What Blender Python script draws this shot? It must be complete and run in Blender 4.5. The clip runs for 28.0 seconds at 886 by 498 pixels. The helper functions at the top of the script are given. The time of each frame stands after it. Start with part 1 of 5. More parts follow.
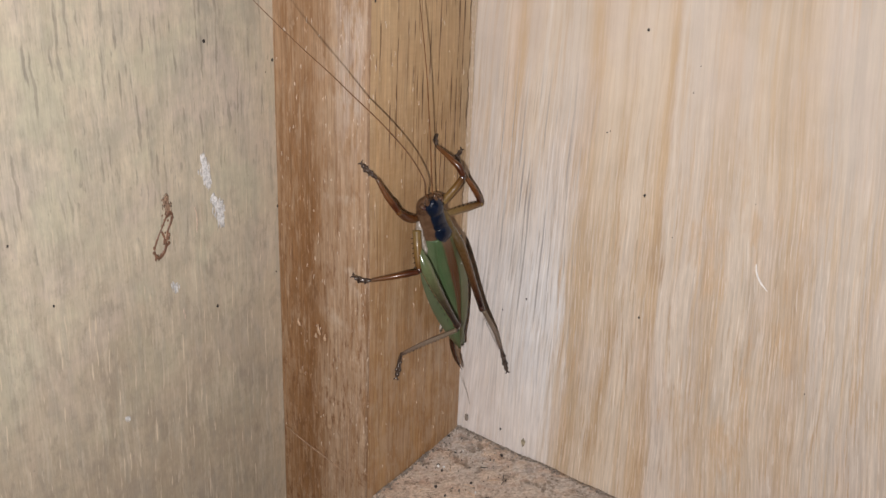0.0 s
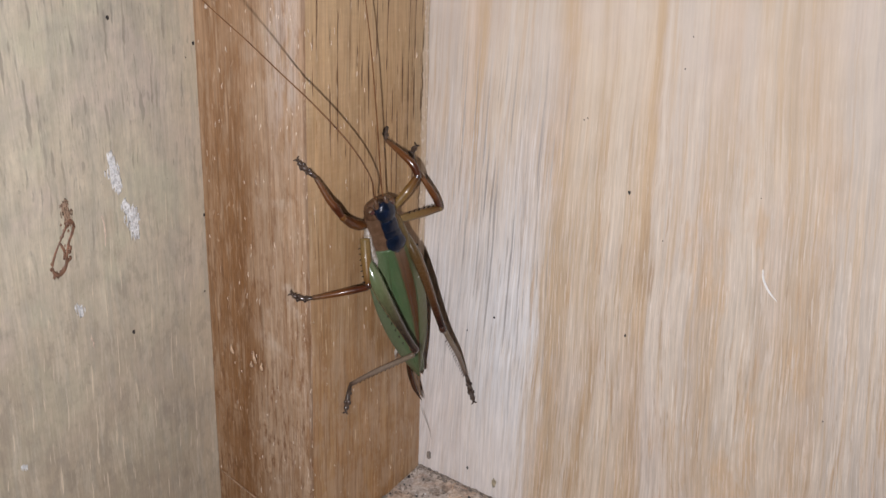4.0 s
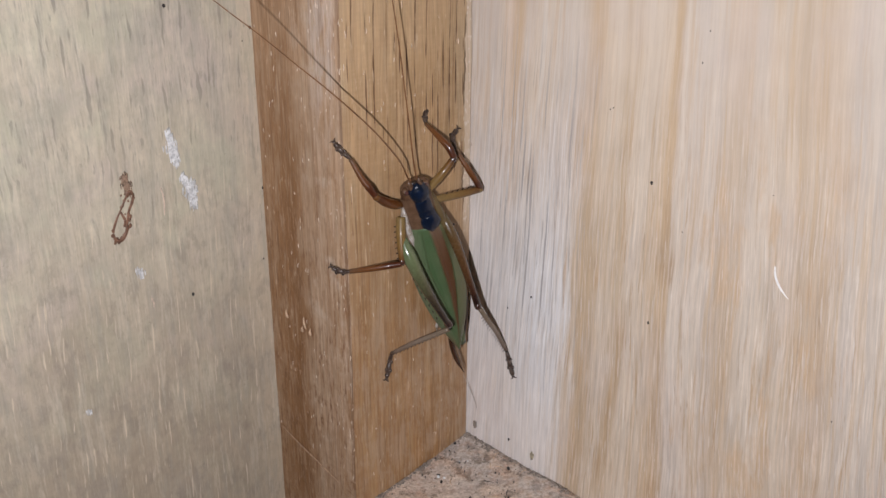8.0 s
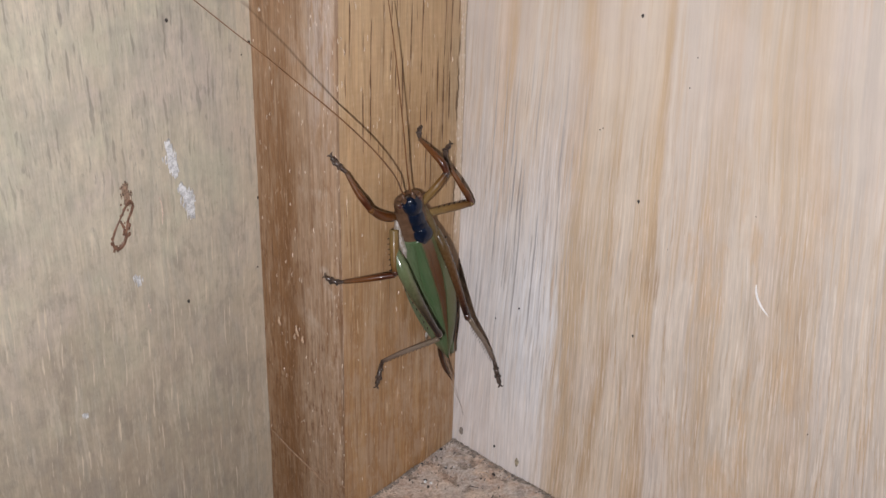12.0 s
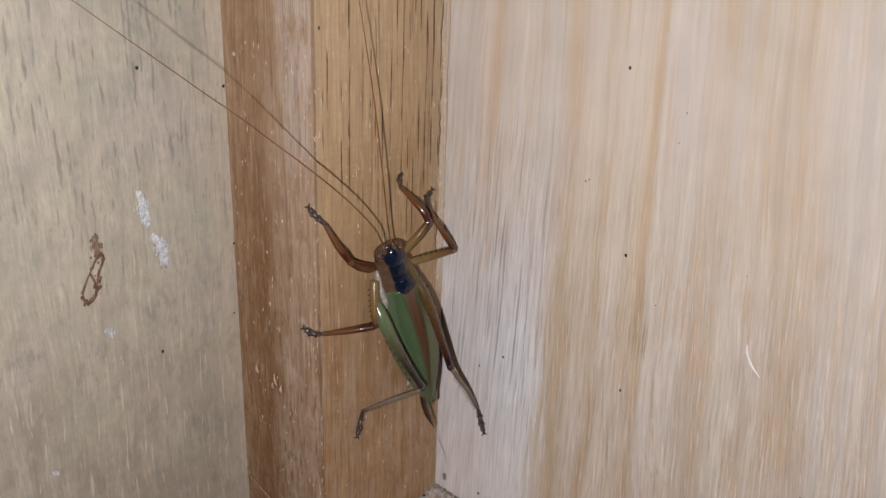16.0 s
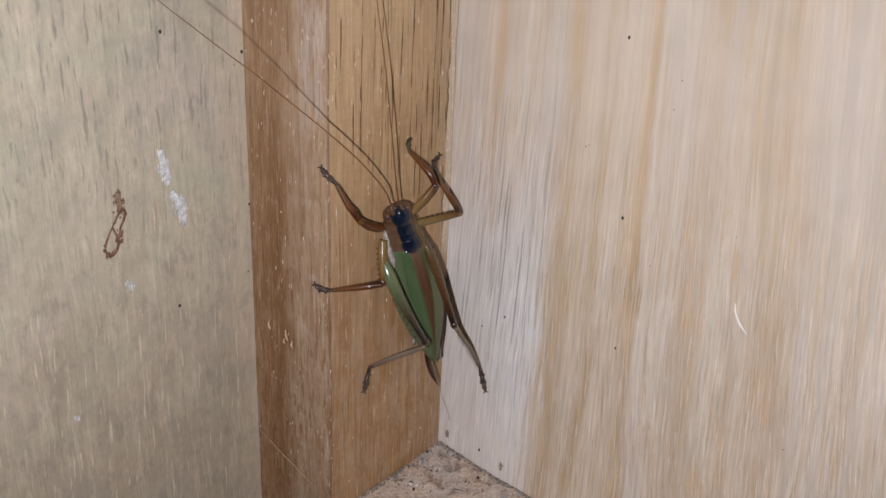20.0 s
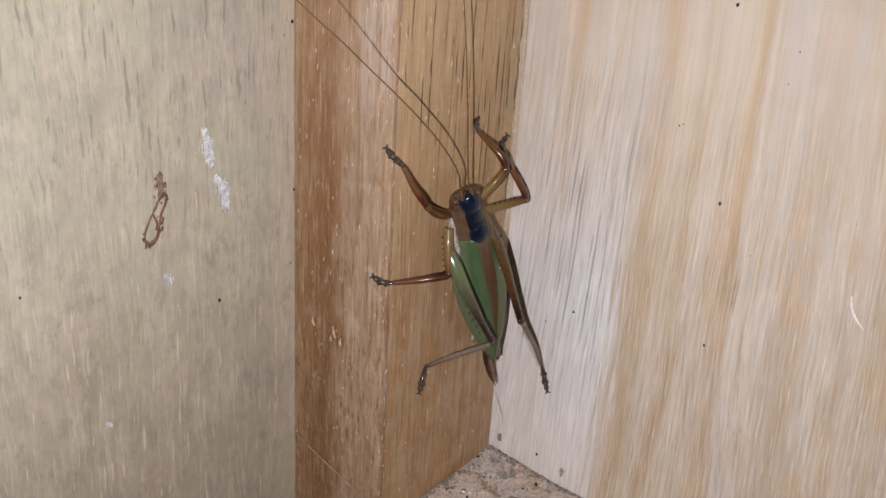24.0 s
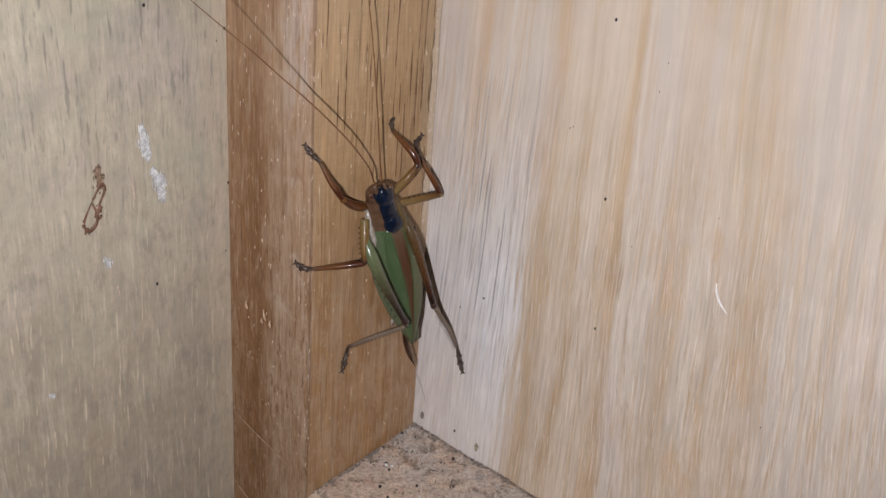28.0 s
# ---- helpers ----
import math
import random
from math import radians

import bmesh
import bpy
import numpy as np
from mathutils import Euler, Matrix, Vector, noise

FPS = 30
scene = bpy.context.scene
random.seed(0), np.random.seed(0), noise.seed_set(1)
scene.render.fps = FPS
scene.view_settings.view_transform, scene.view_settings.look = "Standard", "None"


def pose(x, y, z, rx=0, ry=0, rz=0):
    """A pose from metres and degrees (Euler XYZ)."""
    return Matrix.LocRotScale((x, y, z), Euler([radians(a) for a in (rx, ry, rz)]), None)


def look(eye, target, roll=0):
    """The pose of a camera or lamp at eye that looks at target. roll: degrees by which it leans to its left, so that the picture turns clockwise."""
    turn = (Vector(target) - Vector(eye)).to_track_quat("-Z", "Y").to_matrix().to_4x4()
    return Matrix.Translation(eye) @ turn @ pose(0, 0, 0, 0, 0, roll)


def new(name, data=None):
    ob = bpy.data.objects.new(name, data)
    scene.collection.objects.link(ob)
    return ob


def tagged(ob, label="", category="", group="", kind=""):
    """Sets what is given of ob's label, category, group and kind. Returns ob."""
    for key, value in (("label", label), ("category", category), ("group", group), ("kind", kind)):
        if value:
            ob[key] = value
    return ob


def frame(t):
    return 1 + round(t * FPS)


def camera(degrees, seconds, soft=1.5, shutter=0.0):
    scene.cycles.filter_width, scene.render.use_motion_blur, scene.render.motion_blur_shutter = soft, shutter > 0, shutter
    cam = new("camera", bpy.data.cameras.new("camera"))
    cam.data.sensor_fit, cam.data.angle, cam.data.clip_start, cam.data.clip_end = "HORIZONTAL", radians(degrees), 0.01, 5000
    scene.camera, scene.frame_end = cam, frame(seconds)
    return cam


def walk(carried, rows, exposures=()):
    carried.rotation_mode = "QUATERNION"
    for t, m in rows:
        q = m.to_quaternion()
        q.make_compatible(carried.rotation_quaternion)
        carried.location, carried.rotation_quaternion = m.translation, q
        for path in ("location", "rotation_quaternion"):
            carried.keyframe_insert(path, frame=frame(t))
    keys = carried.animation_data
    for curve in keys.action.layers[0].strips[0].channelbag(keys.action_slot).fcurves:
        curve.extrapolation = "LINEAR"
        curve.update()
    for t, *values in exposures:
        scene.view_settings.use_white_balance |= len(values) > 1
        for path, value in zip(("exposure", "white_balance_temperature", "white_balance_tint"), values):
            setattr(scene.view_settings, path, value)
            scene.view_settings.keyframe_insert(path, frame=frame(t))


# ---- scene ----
cam = camera(45.74, 28.0, soft=1.5)
# rows: seconds, eye, target, roll
PATH = [
    (0, (0.11785, -0.16652, 0.28358), (-0.02008, 0.01599, 0.18275), 2.282),
    (0.5, (0.10542, -0.15923, 0.28055), (-0.02744, 0.02725, 0.18019), 2.633),
    (1, (0.09710, -0.15211, 0.29653), (-0.03307, 0.03734, 0.19821), 2.560),
    (1.5, (0.09599, -0.15117, 0.29379), (-0.03285, 0.04104, 0.19915), 2.779),
    (2, (0.09829, -0.15427, 0.27942), (-0.02801, 0.04026, 0.18611), 3.341),
    (2.5, (0.10145, -0.15408, 0.27003), (-0.02468, 0.04038, 0.17636), 3.349),
    (4.5, (0.10836, -0.13976, 0.26927), (-0.03032, 0.04538, 0.17445), 1.243),
    (5, (0.12179, -0.13656, 0.27222), (-0.02208, 0.04423, 0.17673), 0.562),
    (5.5, (0.13169, -0.13739, 0.27312), (-0.01682, 0.03940, 0.17724), 0.203),
    (6, (0.13730, -0.14030, 0.28006), (-0.01545, 0.03287, 0.18426), 0.293),
    (6.5, (0.13950, -0.14249, 0.29365), (-0.01811, 0.02743, 0.19991), 0.495),
    (7, (0.13901, -0.14368, 0.29701), (-0.02146, 0.02305, 0.20240), 0.678),
    (7.5, (0.13389, -0.13902, 0.28366), (-0.02767, 0.02346, 0.18369), 0.453),
    (8, (0.12525, -0.13319, 0.27620), (-0.03594, 0.02667, 0.17150), 0.330),
    (8.5, (0.12010, -0.13468, 0.27449), (-0.04038, 0.02450, 0.16769), 0.379),
    (9, (0.11931, -0.13888, 0.27327), (-0.04219, 0.01873, 0.16567), 0.532),
    (9.5, (0.12048, -0.13984, 0.27434), (-0.03899, 0.02065, 0.16799), 1.164),
    (10, (0.12266, -0.14208, 0.27569), (-0.03577, 0.01867, 0.16818), 1.202),
    (10.5, (0.12548, -0.14431, 0.27950), (-0.03216, 0.01885, 0.17447), 1.395),
    (11, (0.12602, -0.14192, 0.27999), (-0.03093, 0.02255, 0.17598), 1.542),
    (11.5, (0.12613, -0.13830, 0.28043), (-0.03081, 0.02587, 0.17593), 1.672),
    (13.5, (0.12451, -0.13709, 0.28041), (-0.03402, 0.02547, 0.17580), 1.657),
    (14, (0.12379, -0.13452, 0.27897), (-0.03386, 0.02844, 0.17366), 1.480),
    (14.5, (0.12399, -0.12438, 0.27815), (-0.03183, 0.04010, 0.17246), 1.379),
    (15, (0.12477, -0.11751, 0.27625), (-0.02818, 0.04908, 0.16969), 1.578),
    (15.5, (0.12208, -0.11899, 0.27600), (-0.02999, 0.04811, 0.16899), 1.835),
    (16, (0.11955, -0.13137, 0.28732), (-0.03414, 0.03483, 0.18122), 1.938),
    (16.5, (0.11979, -0.13732, 0.29015), (-0.03518, 0.02824, 0.18493), 2.010),
    (17, (0.12198, -0.13307, 0.28704), (-0.03159, 0.03332, 0.18107), 2.290),
    (17.5, (0.12236, -0.12963, 0.28472), (-0.03001, 0.03706, 0.17750), 2.477),
    (18, (0.12396, -0.12600, 0.28376), (-0.02723, 0.04121, 0.17568), 2.691),
    (18.5, (0.12418, -0.12713, 0.28360), (-0.02720, 0.03947, 0.17485), 2.728),
    (19, (0.12429, -0.12993, 0.28395), (-0.02837, 0.03527, 0.17485), 2.670),
    (19.5, (0.12518, -0.13431, 0.28522), (-0.02848, 0.03000, 0.17617), 2.722),
    (20, (0.12712, -0.13754, 0.28657), (-0.02771, 0.02593, 0.17792), 2.688),
    (20.5, (0.12632, -0.14095, 0.28877), (-0.02856, 0.02296, 0.18085), 2.756),
    (21, (0.11968, -0.14646, 0.29559), (-0.03477, 0.01884, 0.18918), 2.988),
    (21.5, (0.11145, -0.15013, 0.29734), (-0.04145, 0.01675, 0.19116), 3.238),
    (22, (0.10630, -0.15593, 0.29545), (-0.04620, 0.01160, 0.18973), 3.251),
    (22.5, (0.11061, -0.15361, 0.28855), (-0.04022, 0.01503, 0.18220), 3.237),
    (24.5, (0.10166, -0.13820, 0.27676), (-0.04454, 0.03208, 0.16662), 3.930),
    (25, (0.10087, -0.13785, 0.27605), (-0.04426, 0.03277, 0.16502), 4.019),
    (25.5, (0.10254, -0.13835, 0.27706), (-0.04173, 0.03264, 0.16549), 4.182),
    (26, (0.10625, -0.14084, 0.27874), (-0.03805, 0.03064, 0.16795), 4.388),
    (26.5, (0.11005, -0.14140, 0.28129), (-0.03416, 0.03007, 0.17037), 4.444),
    (27, (0.11427, -0.14166, 0.28229), (-0.02998, 0.03015, 0.17194), 4.576),
    (27.5, (0.11966, -0.14185, 0.28397), (-0.02529, 0.02973, 0.17420), 4.637),
    (28, (0.12444, -0.14264, 0.28419), (-0.02155, 0.02846, 0.17505), 4.627),
]
walk(cam, [(t, look(eye, target, roll)) for t, eye, target, roll in PATH], exposures=[
    (0.0, 0.24, 7150, 10), (0.6, -0.06, 7100, 10), (1.0, -0.12, 7000, 10), (2.5, -0.14, 6850, 10), (5.0, -0.13, 6600, 10), (7.0, 0.0, 6540, 10), (9.0, 0.0, 6650, 10), (11.5, 0.02, 6650, 10), (14.0, -0.05, 6600, 10),
    (15.2, -0.33, 6620, 10), (16.2, -0.18, 6650, 10), (18.0, -0.18, 6650, 10), (20.0, -0.05, 6650, 10), (22.0, 0.04, 6700, 10), (25.0, -0.13, 6700, 10), (28.0, -0.03, 6650, 10)])

# ---- world: a dim closed store room, lit by the torch of the filming phone ----
world = bpy.data.worlds.new("world")
scene.world = world
world.use_nodes = True
world.node_tree.nodes["Background"].inputs[0].default_value = (0.5, 0.45, 0.4, 1)
world.node_tree.nodes["Background"].inputs[1].default_value = 0.0
TORCH_POWER = 45000.0
LAMP = 0.0009               # radius of the lamp
HOOD = -0.0001              # front of the ring added round the lamp to narrow its beam
TORCH_TINT = (0.99, 1.0, 1.10)

# ---- dimensions (metres) ----
MM = 0.001
X_LEFT = -0.0315            # face of the left board
RIDGE = (-0.0045, -0.0280)  # outer edge of the post
NOOK = (-0.0315, -0.0262)   # where the post meets the left board
BACK = (-0.0015, -0.00012)   # where the post meets the back board
SILL_BACK, SILL_SLOPE = 0.1493, 0.235


# ---- materials ----
class Nodes:
    """Short hand for building a node material."""

    def __init__(self, name):
        self.mat = bpy.data.materials.new(name)
        self.mat.use_nodes = True
        self.tree = self.mat.node_tree
        self.bsdf = self.tree.nodes["Principled BSDF"]
        co = self.add("ShaderNodeTexCoord")
        scale = self.add("ShaderNodeVectorMath")
        scale.operation = "SCALE"
        scale.inputs["Scale"].default_value = 1000.0
        self.link(co.outputs["Object"], scale.inputs[0])
        self.mm = scale.outputs[0]
        sep = self.add("ShaderNodeSeparateXYZ")
        self.link(self.mm, sep.inputs[0])
        self.x, self.y, self.z = sep.outputs

    def add(self, kind):
        return self.tree.nodes.new(kind)

    def link(self, a, b):
        self.tree.links.new(a, b)

    def put(self, value, socket):
        if isinstance(value, bpy.types.NodeSocket):
            self.link(value, socket)
        elif isinstance(value, tuple) and len(value) == 3 and socket.type == "RGBA":
            socket.default_value = (*value, 1)
        else:
            socket.default_value = value

    def math(self, op, a, b=0.0, clamp=False):
        node = self.add("ShaderNodeMath")
        node.operation, node.use_clamp = op, clamp
        self.put(a, node.inputs[0])
        self.put(b, node.inputs[1])
        return node.outputs[0]

    def vec(self, x, y, z=0.0):
        node = self.add("ShaderNodeCombineXYZ")
        for value, socket in zip((x, y, z), node.inputs):
            self.put(value, socket)
        return node.outputs[0]

    def noise(self, u, v, su, sv, detail=2.0, rough=0.5, w=0.0):
        node = self.add("ShaderNodeTexNoise")
        node.inputs["Scale"].default_value = 1.0
        node.inputs["Detail"].default_value = detail
        node.inputs["Roughness"].default_value = rough
        self.link(self.vec(self.math("MULTIPLY", u, su), self.math("MULTIPLY", v, sv), w), node.inputs["Vector"])
        return node.outputs["Fac"]

    def cloud(self, scale, detail=3.0, rough=0.55):
        node = self.add("ShaderNodeTexNoise")
        node.inputs["Scale"].default_value = scale
        node.inputs["Detail"].default_value = detail
        node.inputs["Roughness"].default_value = rough
        self.link(self.mm, node.inputs["Vector"])
        return node.outputs["Fac"]

    def step(self, value, low, high):
        node = self.add("ShaderNodeMapRange")
        node.interpolation_type = "SMOOTHSTEP"
        self.put(value, node.inputs["Value"])
        node.inputs["From Min"].default_value = low
        node.inputs["From Max"].default_value = high
        return node.outputs["Result"]

    def box(self, u, v, u0, u1, v0, v1, su=2.0, sv=6.0):
        """A soft-edged mask between u0..u1 and v0..v1."""
        a = self.math("MULTIPLY", self.step(u, u0 - su, u0 + su), self.step(u, u1 + su, u1 - su))
        b = self.math("MULTIPLY", self.step(v, v0 - sv, v0 + sv), self.step(v, v1 + sv, v1 - sv))
        return self.math("MULTIPLY", a, b)

    def dashes(self, u, v, pitch, width, rate, low, seed, more=None):
        """Thin broken lines along v, one to a strip of the given pitch."""
        at = self.math("ADD", self.math("DIVIDE", u, pitch), seed)
        cell = self.math("FLOOR", at)
        jitter = self.add("ShaderNodeTexWhiteNoise")
        jitter.noise_dimensions = "1D"
        self.link(cell, jitter.inputs["W"])
        middle = self.math("ADD", 0.25, self.math("MULTIPLY", jitter.outputs["Value"], 0.5))
        off = self.math("ABSOLUTE", self.math("SUBTRACT", self.math("SUBTRACT", at, cell), middle))
        run = self.noise(self.math("MULTIPLY", cell, 7.31), v, 1.0, rate, 2.0, 0.6, seed)
        if more is not None:
            run = self.math("ADD", run, more)
        return self.step(self.math("SUBTRACT", run, self.math("MULTIPLY", self.math("MULTIPLY", off, off), 0.14 / width ** 2)), low, low + 0.07)

    def mix(self, fac, a, b, mode="MIX"):
        node = self.add("ShaderNodeMix")
        node.data_type, node.blend_type = "RGBA", mode
        self.put(fac, node.inputs[0])
        self.put(a, node.inputs[6])
        self.put(b, node.inputs[7])
        return node.outputs[2]

    def ramp(self, fac, stops, low=0.0, high=1.0):
        """Colours along a value that runs from low to high."""
        node = self.add("ShaderNodeValToRGB")
        span = self.math("DIVIDE", self.math("SUBTRACT", fac, low), high - low, clamp=True)
        self.link(span, node.inputs[0])
        band = node.color_ramp.elements
        while len(band) < len(stops):
            band.new(0.5)
        for element, (at, colour) in zip(band, stops):
            element.position = (at - low) / (high - low)
            element.color = (*colour, 1)
        return node.outputs[0]

    def shade(self, colour, low, high, fac):
        """Brighten and darken a colour by a grain value."""
        grain = self.add("ShaderNodeMapRange")
        self.put(fac, grain.inputs["Value"])
        grain.inputs["From Min"].default_value, grain.inputs["From Max"].default_value = 0.36, 0.64
        grain.inputs["To Min"].default_value, grain.inputs["To Max"].default_value = low, high
        return self.mix(1.0, colour, self.vec(*[grain.outputs[0]] * 3), "MULTIPLY")

    def done(self, colour, rough=0.5, bump=None, height=0.1, **inputs):
        self.put(colour, self.bsdf.inputs["Base Color"])
        self.put(rough, self.bsdf.inputs["Roughness"])
        for key, value in inputs.items():
            self.bsdf.inputs[key.replace("_", " ")].default_value = value
        if bump is not None:
            node = self.add("ShaderNodeBump")
            node.inputs["Strength"].default_value = 1.0
            node.inputs["Distance"].default_value = height * MM
            self.link(bump, node.inputs["Height"])
            self.link(node.outputs[0], self.bsdf.inputs["Normal"])
        return self.mat


def back_board_material():
    """Pale plywood: upright stripes of white, pink and tan, bleached beside the post, with torn fibres lower down."""
    n = Nodes("pale_plywood")
    u0, v = n.x, n.z
    lean = n.math("MULTIPLY", n.math("SUBTRACT", v, 200.0), n.math("MULTIPLY", n.math("SUBTRACT", u0, 25.0), 0.0024))
    wave = n.math("MULTIPLY", n.math("SUBTRACT", n.noise(u0, v, 0.035, 0.016, 2.0), 0.5), 4.0)
    jitter = n.math("MULTIPLY", n.math("SUBTRACT", n.noise(u0, v, 0.7, 0.09, 4.0, 0.7, 33.0), 0.5), 2.4)
    u = n.math("ADD", n.math("ADD", u0, lean), wave)
    torn = n.math("ADD", u, jitter)
    pale, pink, tan, grey, deep = (0.64, 0.535, 0.425), (0.65, 0.52, 0.425), (0.575, 0.42, 0.275), (0.61, 0.53, 0.455), (0.535, 0.39, 0.255)
    colour = n.ramp(torn, [
        (-3, grey), (1, (0.56, 0.485, 0.42)), (3.5, grey), (5, pink), (7.5, tan), (9, (0.61, 0.51, 0.42)), (12.4, pale), (13.1, (0.70, 0.645, 0.585)), (14.0, pale), (18, grey), (21.5, (0.61, 0.525, 0.44)),
        (24.5, tan), (27.5, (0.56, 0.42, 0.285)), (30, pale), (33, (0.56, 0.435, 0.31)), (36, pale), (38.5, (0.59, 0.485, 0.38)), (41.4, tan), (42.4, deep), (43.6, (0.61, 0.525, 0.445)), (50, (0.564, 0.479, 0.404)),
        (53, (0.52, 0.40, 0.29)), (57, (0.555, 0.47, 0.385)), (64, (0.50, 0.39, 0.285)), (69, (0.49, 0.37, 0.265)), (72, (0.536, 0.461, 0.39)), (84, (0.517, 0.437, 0.362)), (110, (0.517, 0.446, 0.376))], -3, 110)
    # long soft streaks
    colour = n.mix(n.math("MULTIPLY", n.step(n.noise(u, v, 0.30, 0.014, 4.0, 0.6), 0.42, 0.62), 0.5), colour, (0.68, 0.575, 0.465))
    colour = n.mix(n.math("MULTIPLY", n.step(n.noise(u, v, 0.75, 0.022, 4.0, 0.65, 7.0), 0.49, 0.63), 0.58), colour, (0.545, 0.395, 0.255))
    colour = n.mix(n.math("MULTIPLY", n.step(n.noise(u, v, 0.10, 0.03, 4.0, 0.6, 43.0), 0.48, 0.64), 0.45), colour, (0.60, 0.50, 0.43))
    warm = n.step(n.noise(u, v, 0.16, 0.05, 4.0, 0.65, 45.0), 0.52, 0.66)
    colour = n.mix(n.math("MULTIPLY", n.math("MULTIPLY", warm, n.box(u, v, 46.0, 72.0, 150.0, 226.0, 4.0, 14.0)), 0.75), colour, (0.55, 0.385, 0.245))
    # bleached part over the sill beside the post
    fray = n.math("ADD", u, n.math("MULTIPLY", n.math("SUBTRACT", n.noise(u, v, 1.3, 0.05, 5.0, 0.7, 99.0), 0.5), 19.0))
    low = n.box(fray, v, -6.0, 21.5, 90.0, 206.0, 3.0, 20.0)
    colour = n.mix(n.math("MULTIPLY", low, 0.82), colour, (0.765, 0.72, 0.69))
    white = n.box(fray, v, 13.0, 21.5, 168.0, 197.0, 3.2, 13.0)
    colour = n.mix(n.math("MULTIPLY", white, 0.78), colour, (0.76, 0.745, 0.74))
    blush = n.math("MULTIPLY", n.box(fray, v, -2.0, 12.0, 140.0, 190.0, 3.0, 14.0), n.step(n.noise(u, v, 0.5, 0.05, 4.0, 0.65, 47.0), 0.44, 0.62))
    colour = n.mix(n.math("MULTIPLY", blush, 0.28), colour, (0.60, 0.50, 0.44))
    # grey checks in the bleached part, long and hair-thin
    wander = n.math("ADD", u, n.math("MULTIPLY", jitter, 0.25))
    zone = n.box(fray, v, 2.0, 24.0, 176.0, 230.0, 3.0, 16.0)
    checks = n.math("MAXIMUM", n.dashes(wander, v, 1.15, 0.19, 0.035, 0.49, 5.3), n.math("MULTIPLY", n.dashes(wander, v, 0.7, 0.2, 0.06, 0.52, 14.1), 0.7))
    colour = n.mix(n.math("MULTIPLY", n.math("MULTIPLY", checks, zone), 0.8), colour, (0.37, 0.33, 0.305))
    chalk = n.math("MULTIPLY", n.step(n.noise(wander, v, 2.0, 0.035, 4.0, 0.7, 97.0), 0.50, 0.60), zone)
    colour = n.mix(n.math("MULTIPLY", chalk, 0.6), colour, (0.77, 0.735, 0.71))
    # brown flames and the knotty line
    pithy = n.step(n.noise(u, v, 1.6, 0.05, 4.0, 0.7, 91.0), 0.40, 0.58)
    flame_at = n.math("ADD", n.math("ADD", u, n.math("MULTIPLY", n.math("SUBTRACT", v, 178.0), -0.11)), n.math("MULTIPLY", jitter, 0.6))
    flame = n.math("MAXIMUM", n.box(flame_at, v, 32.6, 34.6, 152.0, 194.0, 0.9, 9.0), n.math("MULTIPLY", n.box(flame_at, v, 28.0, 29.2, 140.0, 168.0, 0.8, 9.0), 0.7))
    colour = n.mix(n.math("MULTIPLY", n.math("MULTIPLY", flame, n.math("ADD", 0.45, n.math("MULTIPLY", pithy, 0.55))), 0.85), colour, (0.46, 0.315, 0.185))
    banded = n.math("MULTIPLY", n.box(torn, v, 24.6, 29.5, 90.0, 212.0, 1.0, 12.0), pithy)
    colour = n.mix(n.math("MULTIPLY", banded, 0.55), colour, (0.48, 0.365, 0.255))
    lined = n.math("MULTIPLY", n.box(torn, v, 41.0, 43.4, 90.0, 216.0, 0.8, 10.0), pithy)
    colour = n.mix(n.math("MULTIPLY", lined, 0.7), colour, (0.44, 0.30, 0.18))
    knot = n.box(n.math("ADD", u, n.math("MULTIPLY", jitter, 0.3)), v, 43.4, 44.2, 199.5, 205.5, 0.4, 2.0)
    colour = n.mix(n.math("MULTIPLY", knot, 0.8), colour, (0.36, 0.23, 0.13))
    # bleached patch far along the board
    slant = n.math("ADD", n.math("ADD", u0, n.math("MULTIPLY", n.math("SUBTRACT", v, 216.0), 0.115)), n.math("MULTIPLY", jitter, 0.8))
    patch = n.math("MULTIPLY", n.step(slant, 86.2, 87.4), n.step(n.math("ADD", v, n.math("MULTIPLY", jitter, 3.0)), 196.0, 222.0))
    colour = n.mix(n.math("MULTIPLY", patch, 0.55), colour, (0.665, 0.61, 0.56))
    chalky = n.math("MULTIPLY", n.box(slant, v, 88.5, 95.0, 212.0, 244.0, 1.6, 7.0), n.step(n.noise(u0, v, 0.55, 0.08, 4.0, 0.65, 95.0), 0.46, 0.60))
    colour = n.mix(n.math("MULTIPLY", chalky, 0.7), colour, (0.80, 0.785, 0.77))
    # torn fibres: clustered, denser lower on the board
    rise = n.math("ADD", 0.22, n.math("MULTIPLY", n.step(n.math("ADD", v, n.math("MULTIPLY", jitter, 9.0)), 246.0, 200.0), 0.78))
    cluster = n.math("MULTIPLY", n.step(n.noise(u, v, 0.22, 0.035, 4.0, 0.65, 41.0), 0.40, 0.60), rise)
    bare = n.math("SUBTRACT", 1.0, n.math("MULTIPLY", low, 0.7))
    pith = n.step(n.noise(wander, v, 1.7, 0.065, 5.0, 0.72, 61.0), 0.50, 0.62)
    colour = n.mix(n.math("MULTIPLY", n.math("MULTIPLY", pith, cluster), n.math("MULTIPLY", bare, 0.8)), colour, (0.48, 0.325, 0.20))
    flake = n.step(n.noise(wander, v, 2.2, 0.075, 5.0, 0.72, 67.0), 0.51, 0.63)
    colour = n.mix(n.math("MULTIPLY", n.math("MULTIPLY", flake, rise), 0.45), colour, (0.73, 0.64, 0.545))
    slivers = n.dashes(n.math("ADD", wander, n.math("MULTIPLY", v, 0.02)), v, 0.85, 0.16, 0.13, 0.56, 21.0)
